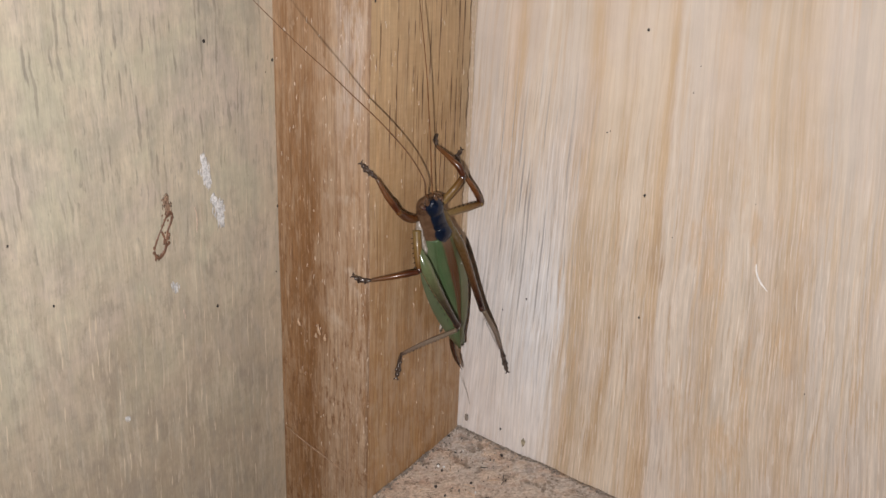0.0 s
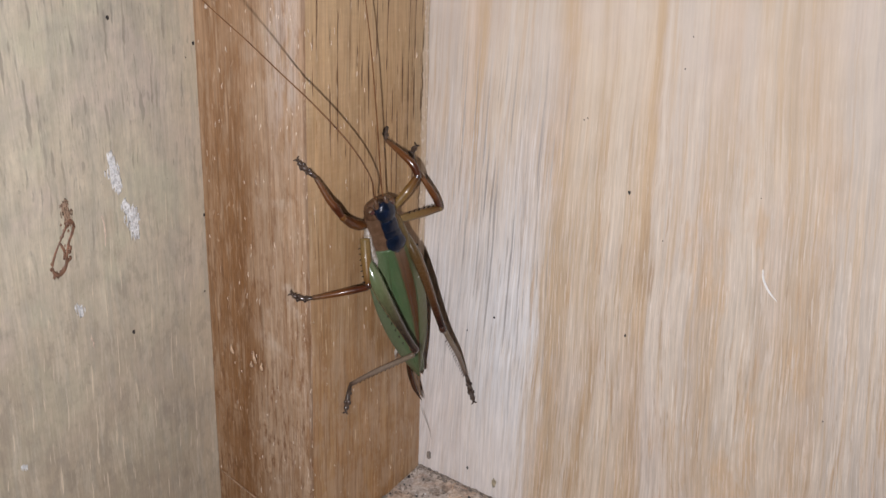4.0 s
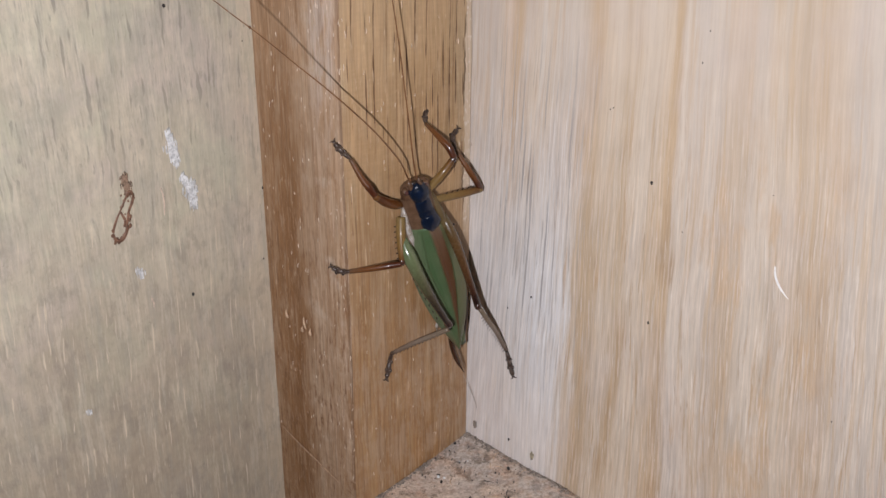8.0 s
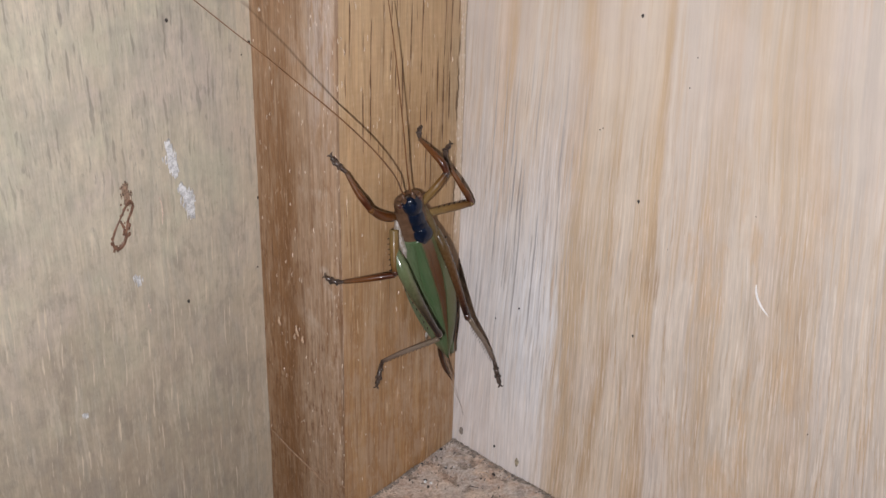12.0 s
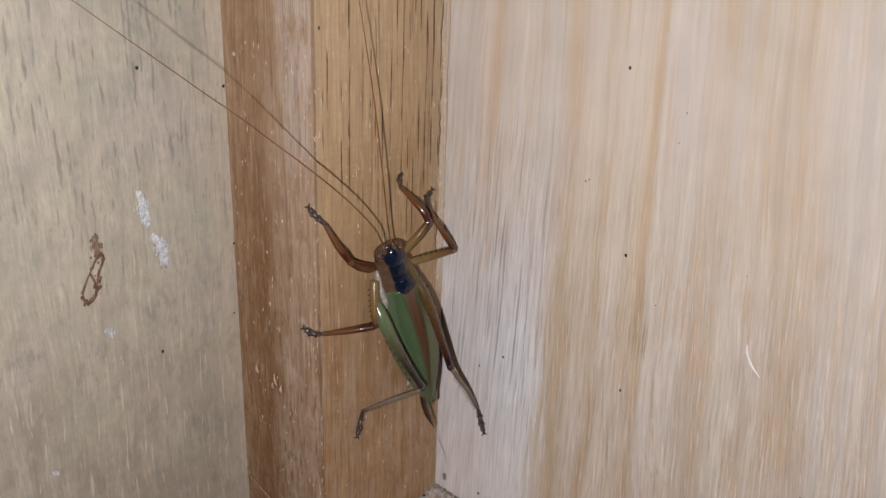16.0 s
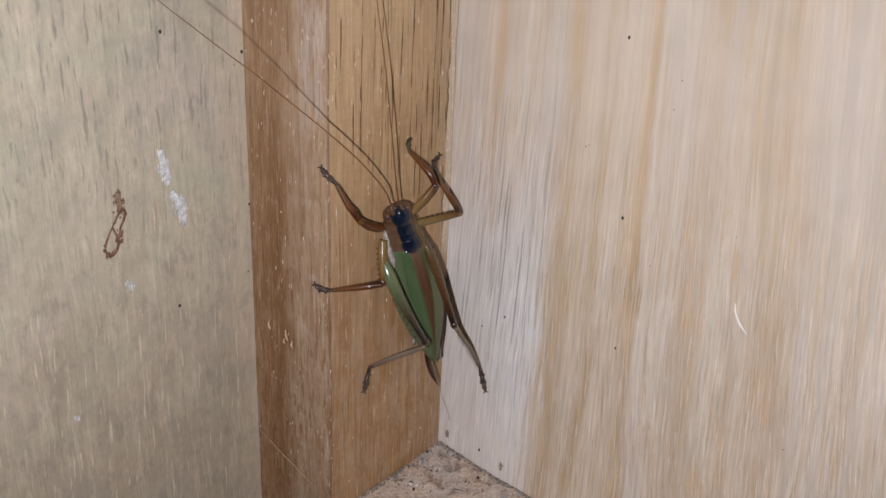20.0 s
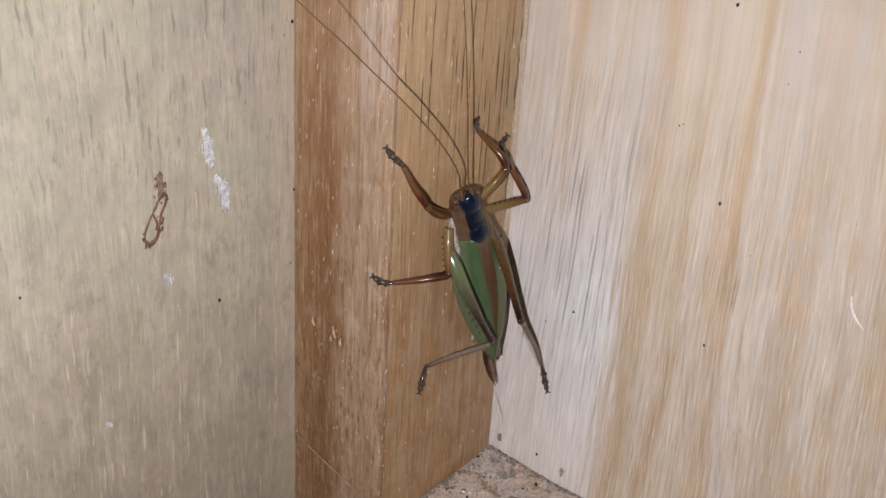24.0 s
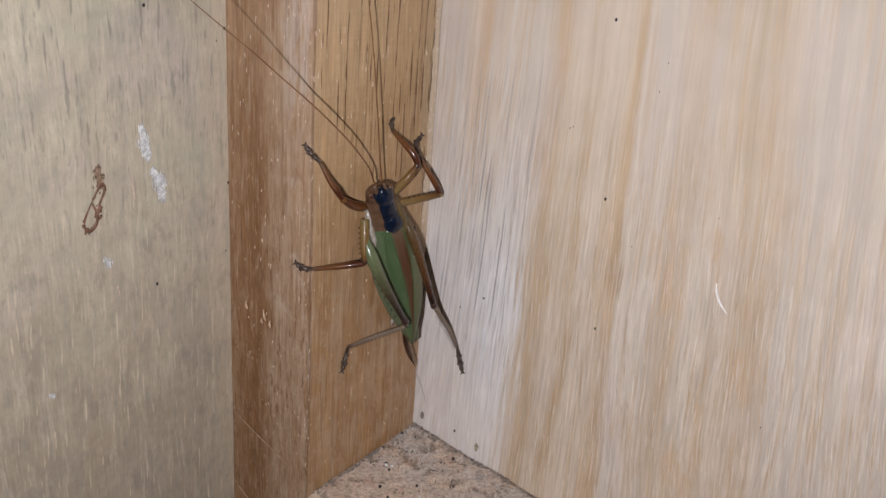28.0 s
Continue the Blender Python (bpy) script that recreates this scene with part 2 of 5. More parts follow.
    colour = n.mix(n.math("MULTIPLY", n.math("MULTIPLY", slivers, rise), 0.45), colour, (0.76, 0.69, 0.62))
    nicks = n.dashes(wander, v, 1.25, 0.13, 0.12, 0.58, 51.0)
    colour = n.mix(n.math("MULTIPLY", n.math("MULTIPLY", nicks, cluster), n.math("MULTIPLY", bare, 0.5)), colour, (0.36, 0.25, 0.165))
    fine = n.noise(wander, v, 2.6, 0.07, 4.0, 0.68)
    hair = n.noise(wander, v, 5.0, 0.16, 2.0, 0.6, 5.0)
    colour = n.mix(rise, colour, n.shade(n.shade(colour, 0.86, 1.10, fine), 0.955, 1.04, hair))
    colour = n.shade(colour, 0.965, 1.03, n.cloud(0.12, 4.0, 0.6))
    return n.done(colour, n.math("ADD", 0.5, n.math("MULTIPLY", fine, 0.2)), n.math("SUBTRACT", n.math("ADD", fine, n.math("MULTIPLY", slivers, 0.5)), n.math("MULTIPLY", n.math("MULTIPLY", checks, zone), 0.7)), 0.05, Specular_IOR_Level=0.35)


def left_board_material():
    """Weathered greyish board with dark pores and pale scratches."""
    n = Nodes("weathered_board")
    u, v = n.y, n.z
    wave = n.math("MULTIPLY", n.math("SUBTRACT", n.noise(u, v, 0.05, 0.02, 2.0), 0.5), 3.0)
    u = n.math("ADD", u, wave)
    colour = n.ramp(n.noise(u, v, 0.16, 0.014, 4.0, 0.6), [(0.3, (0.44, 0.385, 0.295)), (0.48, (0.56, 0.49, 0.38)), (0.62, (0.60, 0.535, 0.42)), (0.75, (0.64, 0.54, 0.43))], 0.25, 0.8)
    mould = n.math("MULTIPLY", n.step(n.cloud(0.085, 4.0, 0.6), 0.47, 0.66), n.step(v, 175.0, 232.0))
    colour = n.mix(n.math("MULTIPLY", mould, 0.6), colour, (0.38, 0.36, 0.295))
    stipple = n.step(n.noise(u, v, 0.9, 0.28, 4.0, 0.68, 37.0), 0.44, 0.66)
    colour = n.mix(n.math("MULTIPLY", stipple, 0.42), colour, (0.40, 0.36, 0.285))
    bloom = n.step(n.noise(u, v, 0.7, 0.22, 4.0, 0.68, 39.0), 0.50, 0.68)
    colour = n.mix(n.math("MULTIPLY", bloom, 0.35), colour, (0.62, 0.555, 0.45))
    mauve = n.math("MULTIPLY", n.step(n.cloud(0.045, 2.0), 0.50, 0.68), 0.45)
    colour = n.mix(mauve, colour, (0.47, 0.42, 0.36))
    hue = n.cloud(0.06, 4.0, 0.65)
    colour = n.mix(n.math("MULTIPLY", n.step(hue, 0.50, 0.62), 0.55), colour, (0.54, 0.52, 0.39))
    colour = n.mix(n.math("MULTIPLY", n.step(hue, 0.47, 0.36), 0.55), colour, (0.58, 0.49, 0.42))
    # torch falloff and dirt, both painted in as darker wood towards the bottom
    dirt_falloff = n.math("MULTIPLY", n.step(n.math("ADD", v, n.math("MULTIPLY", n.math("SUBTRACT", n.cloud(0.05, 4.0, 0.6), 0.5), 70.0)), 214.0, 150.0), 0.72)
    colour = n.mix(dirt_falloff, colour, (0.375, 0.30, 0.22))
    stain = n.math("MULTIPLY", n.step(n.cloud(0.075, 4.0, 0.62), 0.50, 0.64), n.step(v, 190.0, 150.0))
    colour = n.mix(n.math("MULTIPLY", stain, 0.4), colour, (0.33, 0.30, 0.265))
    rim = n.step(n.math("ADD", n.y, n.math("MULTIPLY", wave, 0.8)), -34.0, -27.5)
    colour = n.mix(n.math("MULTIPLY", rim, 0.5), colour, (0.60, 0.49, 0.36))
    soft = n.step(n.noise(u, v, 0.55, 0.07, 4.0, 0.65, 19.0), 0.48, 0.66)
    colour = n.mix(n.math("MULTIPLY", soft, 0.45), colour, (0.40, 0.37, 0.31))
    pores = n.math("MULTIPLY", n.step(n.noise(u, v, 1.2, 0.13, 3.0, 0.6, 2.0), 0.60, 0.74), n.step(v, 168.0, 222.0))
    colour = n.mix(n.math("MULTIPLY", pores, 0.7), colour, (0.24, 0.225, 0.19))
    drift = n.math("ADD", u, n.math("MULTIPLY", n.math("SUBTRACT", n.noise(u, v, 0.1, 0.15, 3.0, 0.6, 71.0), 0.5), 1.6))
    long_pores = n.math("MULTIPLY", n.dashes(drift, v, 1.7, 0.2, 0.09, 0.53, 9.0), n.step(v, 185.0, 230.0))
    smudge = n.math("MULTIPLY", n.box(u, v, -47.0, -38.0, 236.0, 262.0, 3.0, 9.0), n.step(n.noise(u, v, 0.7, 0.16, 4.0, 0.68, 73.0), 0.40, 0.62))
    colour = n.mix(n.math("MULTIPLY", smudge, 0.5), colour, (0.34, 0.315, 0.27))
    colour = n.mix(n.math("MULTIPLY", long_pores, 0.6), colour, (0.25, 0.225, 0.19))
    blots = n.math("MULTIPLY", n.step(n.noise(u, v, 0.5, 0.2, 3.0, 0.6, 12.0), 0.65, 0.78), 0.55)
    colour = n.mix(blots, colour, (0.20, 0.19, 0.18))
    foot = n.step(v, 222.0, 196.0)
    grime = n.math("MULTIPLY", n.step(n.noise(u, v, 0.28, 0.13, 5.0, 0.72, 35.0), 0.50, 0.62), foot)
    colour = n.mix(n.math("MULTIPLY", grime, 0.45), colour, (0.32, 0.275, 0.22))
    rubbed = n.math("MULTIPLY", n.step(n.noise(u, v, 0.4, 0.10, 5.0, 0.72, 55.0), 0.51, 0.63), foot)
    colour = n.mix(n.math("MULTIPLY", rubbed, 0.45), colour, (0.56, 0.475, 0.365))
    graze = n.math("ADD", n.math("ADD", u, n.math("MULTIPLY", v, -0.03)), n.math("MULTIPLY", n.math("SUBTRACT", n.noise(u, v, 0.3, 0.08, 3.0, 0.6, 15.0), 0.5), 1.4))
    scratch = n.math("MAXIMUM", n.dashes(graze, v, 1.9, 0.11, 0.11, 0.545, 4.0), n.math("MULTIPLY", n.dashes(graze, v, 1.15, 0.12, 0.17, 0.58, 24.0), 0.7))
    scratch = n.math("MULTIPLY", scratch, n.math("ADD", 0.12, n.math("MULTIPLY", n.step(v, 226.0, 188.0), 0.88)))
    colour = n.mix(n.math("MULTIPLY", scratch, 0.9), colour, (0.66, 0.57, 0.44))
    ticks = n.math("MULTIPLY", n.math("MAXIMUM", n.dashes(drift, v, 1.05, 0.17, 0.19, 0.545, 61.0), n.dashes(drift, v, 1.6, 0.2, 0.24, 0.565, 63.0)), n.math("MULTIPLY", n.step(v, 190.0, 222.0), n.math("ADD", 0.06, n.math("MULTIPLY", n.step(n.cloud(0.09, 4.0, 0.6), 0.48, 0.62), 0.94))))
    colour = n.mix(n.math("MULTIPLY", ticks, 0.5), colour, (0.22, 0.205, 0.18))
    smears = n.math("MULTIPLY", n.step(n.noise(drift, v, 0.42, 0.06, 5.0, 0.72, 45.0), 0.50, 0.64), n.step(v, 176.0, 226.0))
    colour = n.mix(n.math("MULTIPLY", smears, 0.42), colour, (0.36, 0.335, 0.275))
    cream = n.step(n.noise(drift, v, 0.5, 0.05, 5.0, 0.7, 49.0), 0.52, 0.64)
    colour = n.mix(n.math("MULTIPLY", cream, 0.4), colour, (0.66, 0.585, 0.465))
    specks = n.math("MULTIPLY", n.step(n.noise(u, v, 0.9, 0.45, 3.0, 0.65, 65.0), 0.66, 0.74), 0.45)
    colour = n.mix(specks, colour, (0.24, 0.22, 0.19))
    freckle = n.step(n.noise(u, v, 1.7, 0.6, 3.0, 0.7, 77.0), 0.57, 0.72)
    colour = n.mix(n.math("MULTIPLY", freckle, 0.3), colour, (0.30, 0.27, 0.215))
    fine = n.noise(u, v, 2.6, 0.12, 4.0, 0.65, 6.0)
    colour = n.shade(colour, 0.93, 1.06, fine)
    colour = n.shade(colour, 0.94, 1.05, n.cloud(0.35, 4.0, 0.6))
    colour = n.mix(1.0, colour, (1.0, 0.99, 0.97), "MULTIPLY")
    relief = n.math("SUBTRACT", n.math("ADD", fine, n.math("MULTIPLY", scratch, 0.5)), n.math("MULTIPLY", pores, 0.8))
    return n.done(colour, 0.55, relief, 0.06, Specular_IOR_Level=0.35)


def post_front_material():
    """Varnished brown wood, darker beside the left board."""
    n = Nodes("varnished_brown_wood")
    u0, v = n.x, n.z
    wave = n.math("MULTIPLY", n.math("SUBTRACT", n.noise(u0, v, 0.10, 0.04, 4.0, 0.6), 0.5), 7.0)
    u = n.math("ADD", u0, wave)
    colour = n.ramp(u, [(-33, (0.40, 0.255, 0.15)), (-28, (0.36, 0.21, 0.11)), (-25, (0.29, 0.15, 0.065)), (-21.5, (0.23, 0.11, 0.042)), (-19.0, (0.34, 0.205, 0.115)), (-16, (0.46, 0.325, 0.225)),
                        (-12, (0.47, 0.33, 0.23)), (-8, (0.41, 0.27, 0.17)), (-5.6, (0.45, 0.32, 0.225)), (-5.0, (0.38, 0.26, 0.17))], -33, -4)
    colour = n.mix(n.math("MULTIPLY", n.step(v, 205.0, 240.0), 0.6), colour, (0.55, 0.38, 0.25))
    mottle = n.step(n.noise(u0, v, 0.45, 0.10, 4.0, 0.62, 23.0), 0.42, 0.62)
    colour = n.mix(n.math("MULTIPLY", mottle, 0.55), colour, (0.29, 0.15, 0.065))
    dusty = n.step(n.noise(u0, v, 0.6, 0.13, 4.0, 0.62, 29.0), 0.48, 0.66)
    colour = n.mix(n.math("MULTIPLY", dusty, 0.55), colour, (0.50, 0.37, 0.26))
    colour = n.mix(n.math("MULTIPLY", n.step(n.noise(u0, v, 0.7, 0.03, 4.0, 0.65, 3.0), 0.50, 0.62), 0.38), colour, (0.25, 0.125, 0.05))
    colour = n.mix(n.math("MULTIPLY", n.step(n.noise(u0, v, 1.1, 0.07, 4.0, 0.65, 8.0), 0.52, 0.66), 0.4), colour, (0.52, 0.385, 0.27))
    worn = n.math("MULTIPLY", n.step(n.cloud(0.16, 4.0, 0.65), 0.53, 0.70), n.step(u0, -22.0, -12.0))
    colour = n.mix(n.math("MULTIPLY", worn, 0.75), colour, (0.60, 0.50, 0.42))
    band = n.math("MULTIPLY", n.math("MULTIPLY", n.step(u, -19.5, -16.0), n.step(u, -4.8, -7.0)), n.step(n.noise(u0, v, 1.3, 0.06, 4.0, 0.7, 31.0), 0.46, 0.60))
    colour = n.mix(n.math("MULTIPLY", band, 0.5), colour, (0.51, 0.405, 0.305))
    colour = n.mix(n.math("MULTIPLY", n.step(u0, -5.6, -4.9), 0.6), colour, (0.17, 0.10, 0.06))
    grey = n.math("MULTIPLY", n.box(n.math("ADD", u0, n.math("MULTIPLY", wave, 0.4)), v, -13.5, -6.0, 222.0, 262.0, 1.8, 12.0), n.step(n.noise(u0, v, 0.5, 0.11, 4.0, 0.68, 87.0), 0.36, 0.58))
    colour = n.mix(n.math("MULTIPLY", grey, 0.8), colour, (0.58, 0.50, 0.45))
    cross = n.step(n.noise(u0, v, 0.25, 1.4, 2.0, 0.6, 1.0), 0.58, 0.72)
    colour = n.mix(n.math("MULTIPLY", n.math("MULTIPLY", cross, n.step(v, 190.0, 155.0)), 0.5), colour, (0.19, 0.09, 0.03))
    rub = n.math("MULTIPLY", n.step(u0, -21.0, -12.0), n.step(v, 235.0, 170.0))
    scuff = n.step(n.noise(u0, v, 1.5, 0.26, 4.0, 0.7, 53.0), 0.54, 0.70)
    colour = n.mix(n.math("MULTIPLY", n.math("MULTIPLY", scuff, 0.75), n.math("ADD", 0.3, n.math("MULTIPLY", rub, 0.7))), colour, (0.60, 0.47, 0.38))
    burn = n.step(n.noise(u0, v, 0.8, 0.2, 4.0, 0.7, 57.0), 0.50, 0.68)
    colour = n.mix(n.math("MULTIPLY", burn, n.math("ADD", 0.3, n.math("MULTIPLY", n.step(v, 225.0, 175.0), 0.55))), colour, (0.19, 0.083, 0.032))
    chips = n.step(n.noise(u, v, 1.5, 0.4, 2.0, 0.5, 14.0), 0.64, 0.70)
    colour = n.mix(n.math("MULTIPLY", chips, 0.5), colour, (0.62, 0.46, 0.34))
    grain = n.step(n.noise(u0, v, 2.4, 0.035, 5.0, 0.7, 47.0), 0.50, 0.62)
    colour = n.mix(n.math("MULTIPLY", grain, 0.4), colour, (0.20, 0.095, 0.04))
    frost = n.math("MULTIPLY", n.step(n.noise(u0, v, 2.1, 0.07, 5.0, 0.72, 49.0), 0.53, 0.64), n.math("MULTIPLY", n.step(u0, -17.0, -10.0), n.step(v, 222.0, 196.0)))
    colour = n.mix(n.math("MULTIPLY", frost, 0.65), colour, (0.62, 0.50, 0.41))
    fine = n.noise(u0, v, 2.0, 0.11, 4.0, 0.65, 6.0)
    colour = n.shade(colour, 0.83, 1.07, fine)
    colour = n.mix(1.0, colour, (1.0, 0.945, 0.88), "MULTIPLY")
    relief = n.math("ADD", fine, n.math("MULTIPLY", chips, 0.8))
    return n.done(colour, n.math("ADD", 0.30, n.math("MULTIPLY", n.cloud(0.5), 0.3)), relief, 0.07, Specular_IOR_Level=0.45)


def post_side_material():
    """Golden varnished wood with dark open pores near the joint."""
    n = Nodes("golden_wood")
    u0, v = n.y, n.z
    wave = n.math("MULTIPLY", n.math("SUBTRACT", n.noise(u0, v, 0.08, 0.02, 3.0), 0.5), 3.0)
    u = n.math("ADD", u0, wave)
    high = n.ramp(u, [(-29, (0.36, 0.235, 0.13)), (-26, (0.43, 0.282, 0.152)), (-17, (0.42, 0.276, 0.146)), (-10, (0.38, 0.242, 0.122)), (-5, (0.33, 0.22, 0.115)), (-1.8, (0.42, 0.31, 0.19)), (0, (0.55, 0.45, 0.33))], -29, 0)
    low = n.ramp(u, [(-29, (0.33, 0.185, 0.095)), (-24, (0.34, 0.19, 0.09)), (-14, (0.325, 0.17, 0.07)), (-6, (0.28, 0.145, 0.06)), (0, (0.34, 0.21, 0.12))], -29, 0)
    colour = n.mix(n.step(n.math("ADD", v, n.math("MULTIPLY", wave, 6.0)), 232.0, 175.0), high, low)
    colour = n.mix(n.math("MULTIPLY", n.step(n.noise(u, v, 0.7, 0.03, 4.0, 0.65, 3.0), 0.50, 0.66), 0.35), colour, (0.28, 0.165, 0.075))
    colour = n.mix(n.math("MULTIPLY", n.step(n.noise(u, v, 1.0, 0.05, 4.0, 0.65, 8.0), 0.50, 0.67), 0.4), colour, (0.56, 0.425, 0.27))
    ripple = n.noise(u0, v, 0.10, 1.1, 2.0, 0.5, 5.0)
    colour = n.shade(colour, 0.98, 1.02, ripple)
    chatter = n.noise(n.math("ADD", u0, n.math("MULTIPLY", v, 0.12)), v, 0.35, 1.9, 3.0, 0.6, 25.0)
    planed = n.step(v, 188.0, 214.0)
    colour = n.mix(planed, colour, n.shade(colour, 0.94, 1.055, chatter))
    streaky = n.step(n.noise(u, v, 0.9, 0.018, 5.0, 0.68, 83.0), 0.46, 0.60)
    colour = n.mix(n.math("MULTIPLY", streaky, n.math("SUBTRACT", 0.55, n.math("MULTIPLY", planed, 0.3))), colour, (0.25, 0.125, 0.048))
    honey = n.step(n.noise(u, v, 0.7, 0.022, 5.0, 0.68, 85.0), 0.52, 0.64)
    colour = n.mix(n.math("MULTIPLY", honey, 0.45), colour, (0.43, 0.265, 0.125))
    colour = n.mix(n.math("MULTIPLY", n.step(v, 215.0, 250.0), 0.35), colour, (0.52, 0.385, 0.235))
    mottle = n.step(n.noise(u0, v, 0.5, 0.12, 4.0, 0.62, 23.0), 0.44, 0.64)
    colour = n.mix(n.math("MULTIPLY", mottle, 0.3), colour, (0.30, 0.18, 0.085))
    area = n.math("MULTIPLY", n.step(v, 188.0, 222.0), n.step(n.math("ADD", u0, n.math("MULTIPLY", wave, 2.0)), -22.0, -6.0))
    wander = n.math("ADD", u0, n.math("MULTIPLY", n.math("SUBTRACT", n.noise(u0, v, 0.0, 0.06, 2.0), 0.5), 1.2))
    pores = n.dashes(wander, v, 1.35, 0.13, 0.075, 0.56, 2.4, n.math("MULTIPLY", area, 0.12))
    colour = n.mix(n.math("MULTIPLY", n.math("MULTIPLY", pores, n.step(v, 185.0, 215.0)), 0.9), colour, (0.10, 0.042, 0.018))
    thin = n.dashes(wander, v, 2.1, 0.09, 0.05, 0.50, 11.7)
    colour = n.mix(n.math("MULTIPLY", n.math("MULTIPLY", thin, n.step(v, 160.0, 205.0)), 0.5), colour, (0.15, 0.075, 0.03))
    cloudy = n.step(n.cloud(0.22, 4.0, 0.65), 0.45, 0.66)
    colour = n.mix(n.math("MULTIPLY", cloudy, 0.35), colour, (0.43, 0.28, 0.16))
    haze = n.math("MULTIPLY", n.step(n.noise(u0, v, 0.35, 0.12, 5.0, 0.7, 69.0), 0.42, 0.62), n.step(v, 205.0, 172.0))
    colour = n.mix(n.math("MULTIPLY", haze, 0.5), colour, (0.42, 0.305, 0.21))
    umber = n.math("MULTIPLY", n.step(n.noise(u, v, 1.1, 0.05, 5.0, 0.72, 71.0), 0.50, 0.62), n.step(v, 212.0, 180.0))
    colour = n.mix(n.math("MULTIPLY", umber, 0.5), colour, (0.22, 0.11, 0.045))
    # pale flecks and varnish glints, painted into the colour
    glint_flecks = n.step(n.noise(u0, v, 1.8, 0.3, 3.0, 0.7, 59.0), 0.60, 0.74)
    colour = n.mix(n.math("MULTIPLY", glint_flecks, 0.65), colour, (0.55, 0.41, 0.29))
    split = n.math("ADD", u0, n.math("MULTIPLY", n.math("SUBTRACT", n.noise(u0, v, 0.0, 0.12, 4.0, 0.7, 51.0), 0.5), 2.2))
    strip = n.math("MULTIPLY", n.step(split, -2.2, -1.9), n.step(v, 190.0, 202.0))
    colour = n.mix(n.math("MULTIPLY", strip, 0.8), colour, (0.56, 0.445, 0.33))
    nick = n.math("MULTIPLY", strip, n.step(n.noise(u0, v, 1.6, 0.9, 3.0, 0.6, 35.0), 0.55, 0.68))
    colour = n.mix(n.math("MULTIPLY", nick, 0.7), colour, (0.72, 0.65, 0.56))
    crack = n.math("MULTIPLY", n.math("MULTIPLY", n.step(split, -2.45, -2.2), n.step(split, -1.9, -2.1)), n.math("MULTIPLY", n.step(v, 196.0, 206.0), n.step(n.noise(u0, v, 0.0, 0.09, 3.0, 0.6, 81.0), 0.44, 0.54)))
    colour = n.mix(n.math("MULTIPLY", crack, 0.85), colour, (0.07, 0.04, 0.02))
    # narrow varnish highlights painted as lighter wood
    glint = n.step(n.noise(u0, v, 2.0, 0.16, 1.0, 0.5, 17.0), 0.68, 0.74)
    colour = n.mix(n.math("MULTIPLY", glint, 0.5), colour, (0.66, 0.50, 0.33))
    fine = n.noise(u, v, 2.6, 0.07, 4.0, 0.65, 6.0)
    colour = n.shade(colour, 0.84, 1.13, fine)
    relief = n.math("ADD", n.math("SUBTRACT", fine, n.math("MULTIPLY", pores, 0.8)), n.math("MULTIPLY", n.math("MULTIPLY", chatter, planed), 0.7))
    return n.done(colour, n.math("ADD", 0.30, n.math("MULTIPLY", n.cloud(0.5), 0.28)), relief, 0.06, Specular_IOR_Level=0.45)


def sill_material():
    """Raw end of a rail, grey with dust in the corner."""
    n = Nodes("dusty_rail_wood")
    u, v = n.x, n.y
    grain = n.noise(n.math("ADD", u, n.math("MULTIPLY", v, 0.8)), n.math("SUBTRACT", v, n.math("MULTIPLY", u, 0.8)), 0.12, 0.4, 4.0, 0.65)
    colour = n.ramp(grain, [(0.3, (0.33, 0.225, 0.165)), (0.45, (0.46, 0.345, 0.265)), (0.6, (0.54, 0.425, 0.335)), (0.75, (0.60, 0.49, 0.40))], 0.25, 0.8)
    dust = n.math("MULTIPLY", n.step(n.cloud(0.2, 4.0, 0.65), 0.38, 0.58), n.step(n.math("SUBTRACT", v, n.math("MULTIPLY", u, 0.25)), -24.0, -6.0))
    colour = n.mix(n.math("MULTIPLY", dust, 0.8), colour, (0.43, 0.385, 0.345))
    soot = n.math("MULTIPLY", n.step(n.cloud(0.55, 5.0, 0.7), 0.48, 0.62), n.step(n.math("ADD", v, n.math("MULTIPLY", n.cloud(0.15), 10.0)), -8.0, 2.0))
    colour = n.mix(n.math("MULTIPLY", soot, 0.6), colour, (0.20, 0.165, 0.14))
    pale = n.step(n.cloud(0.3, 4.0, 0.7), 0.52, 0.66)
    colour = n.mix(n.math("MULTIPLY", pale, 0.35), colour, (0.58, 0.50, 0.42))
    blot = n.step(n.cloud(0.3, 4.0, 0.72), 0.53, 0.66)
    colour = n.mix(n.math("MULTIPLY", blot, 0.75), colour, (0.17, 0.12, 0.085))
    red = n.step(n.noise(u, v, 0.21, 0.3, 3.0, 0.6, 15.0), 0.55, 0.68)
    colour = n.mix(n.math("MULTIPLY", red, 0.4), colour, (0.36, 0.205, 0.13))
    fine = n.cloud(1.6, 4.0, 0.65)
    colour = n.shade(colour, 0.84, 1.32, fine)
    return n.done(colour, 0.7, n.math("ADD", n.math("MULTIPLY", fine, 0.5), n.math("ADD", grain, n.math("MULTIPLY", blot, -0.5))), 0.45, Specular_IOR_Level=0.3)


def plain(name, colour, rough=0.5, vary=0.12, scale=0.4, **inputs):
    """A surface of one colour with fine mottling."""
    n = Nodes(name)
    fac = n.cloud(scale, 3.0)
    return n.done(n.shade(colour, 1.0 - vary, 1.0 + vary, fac), rough, fac, 0.03, **inputs)


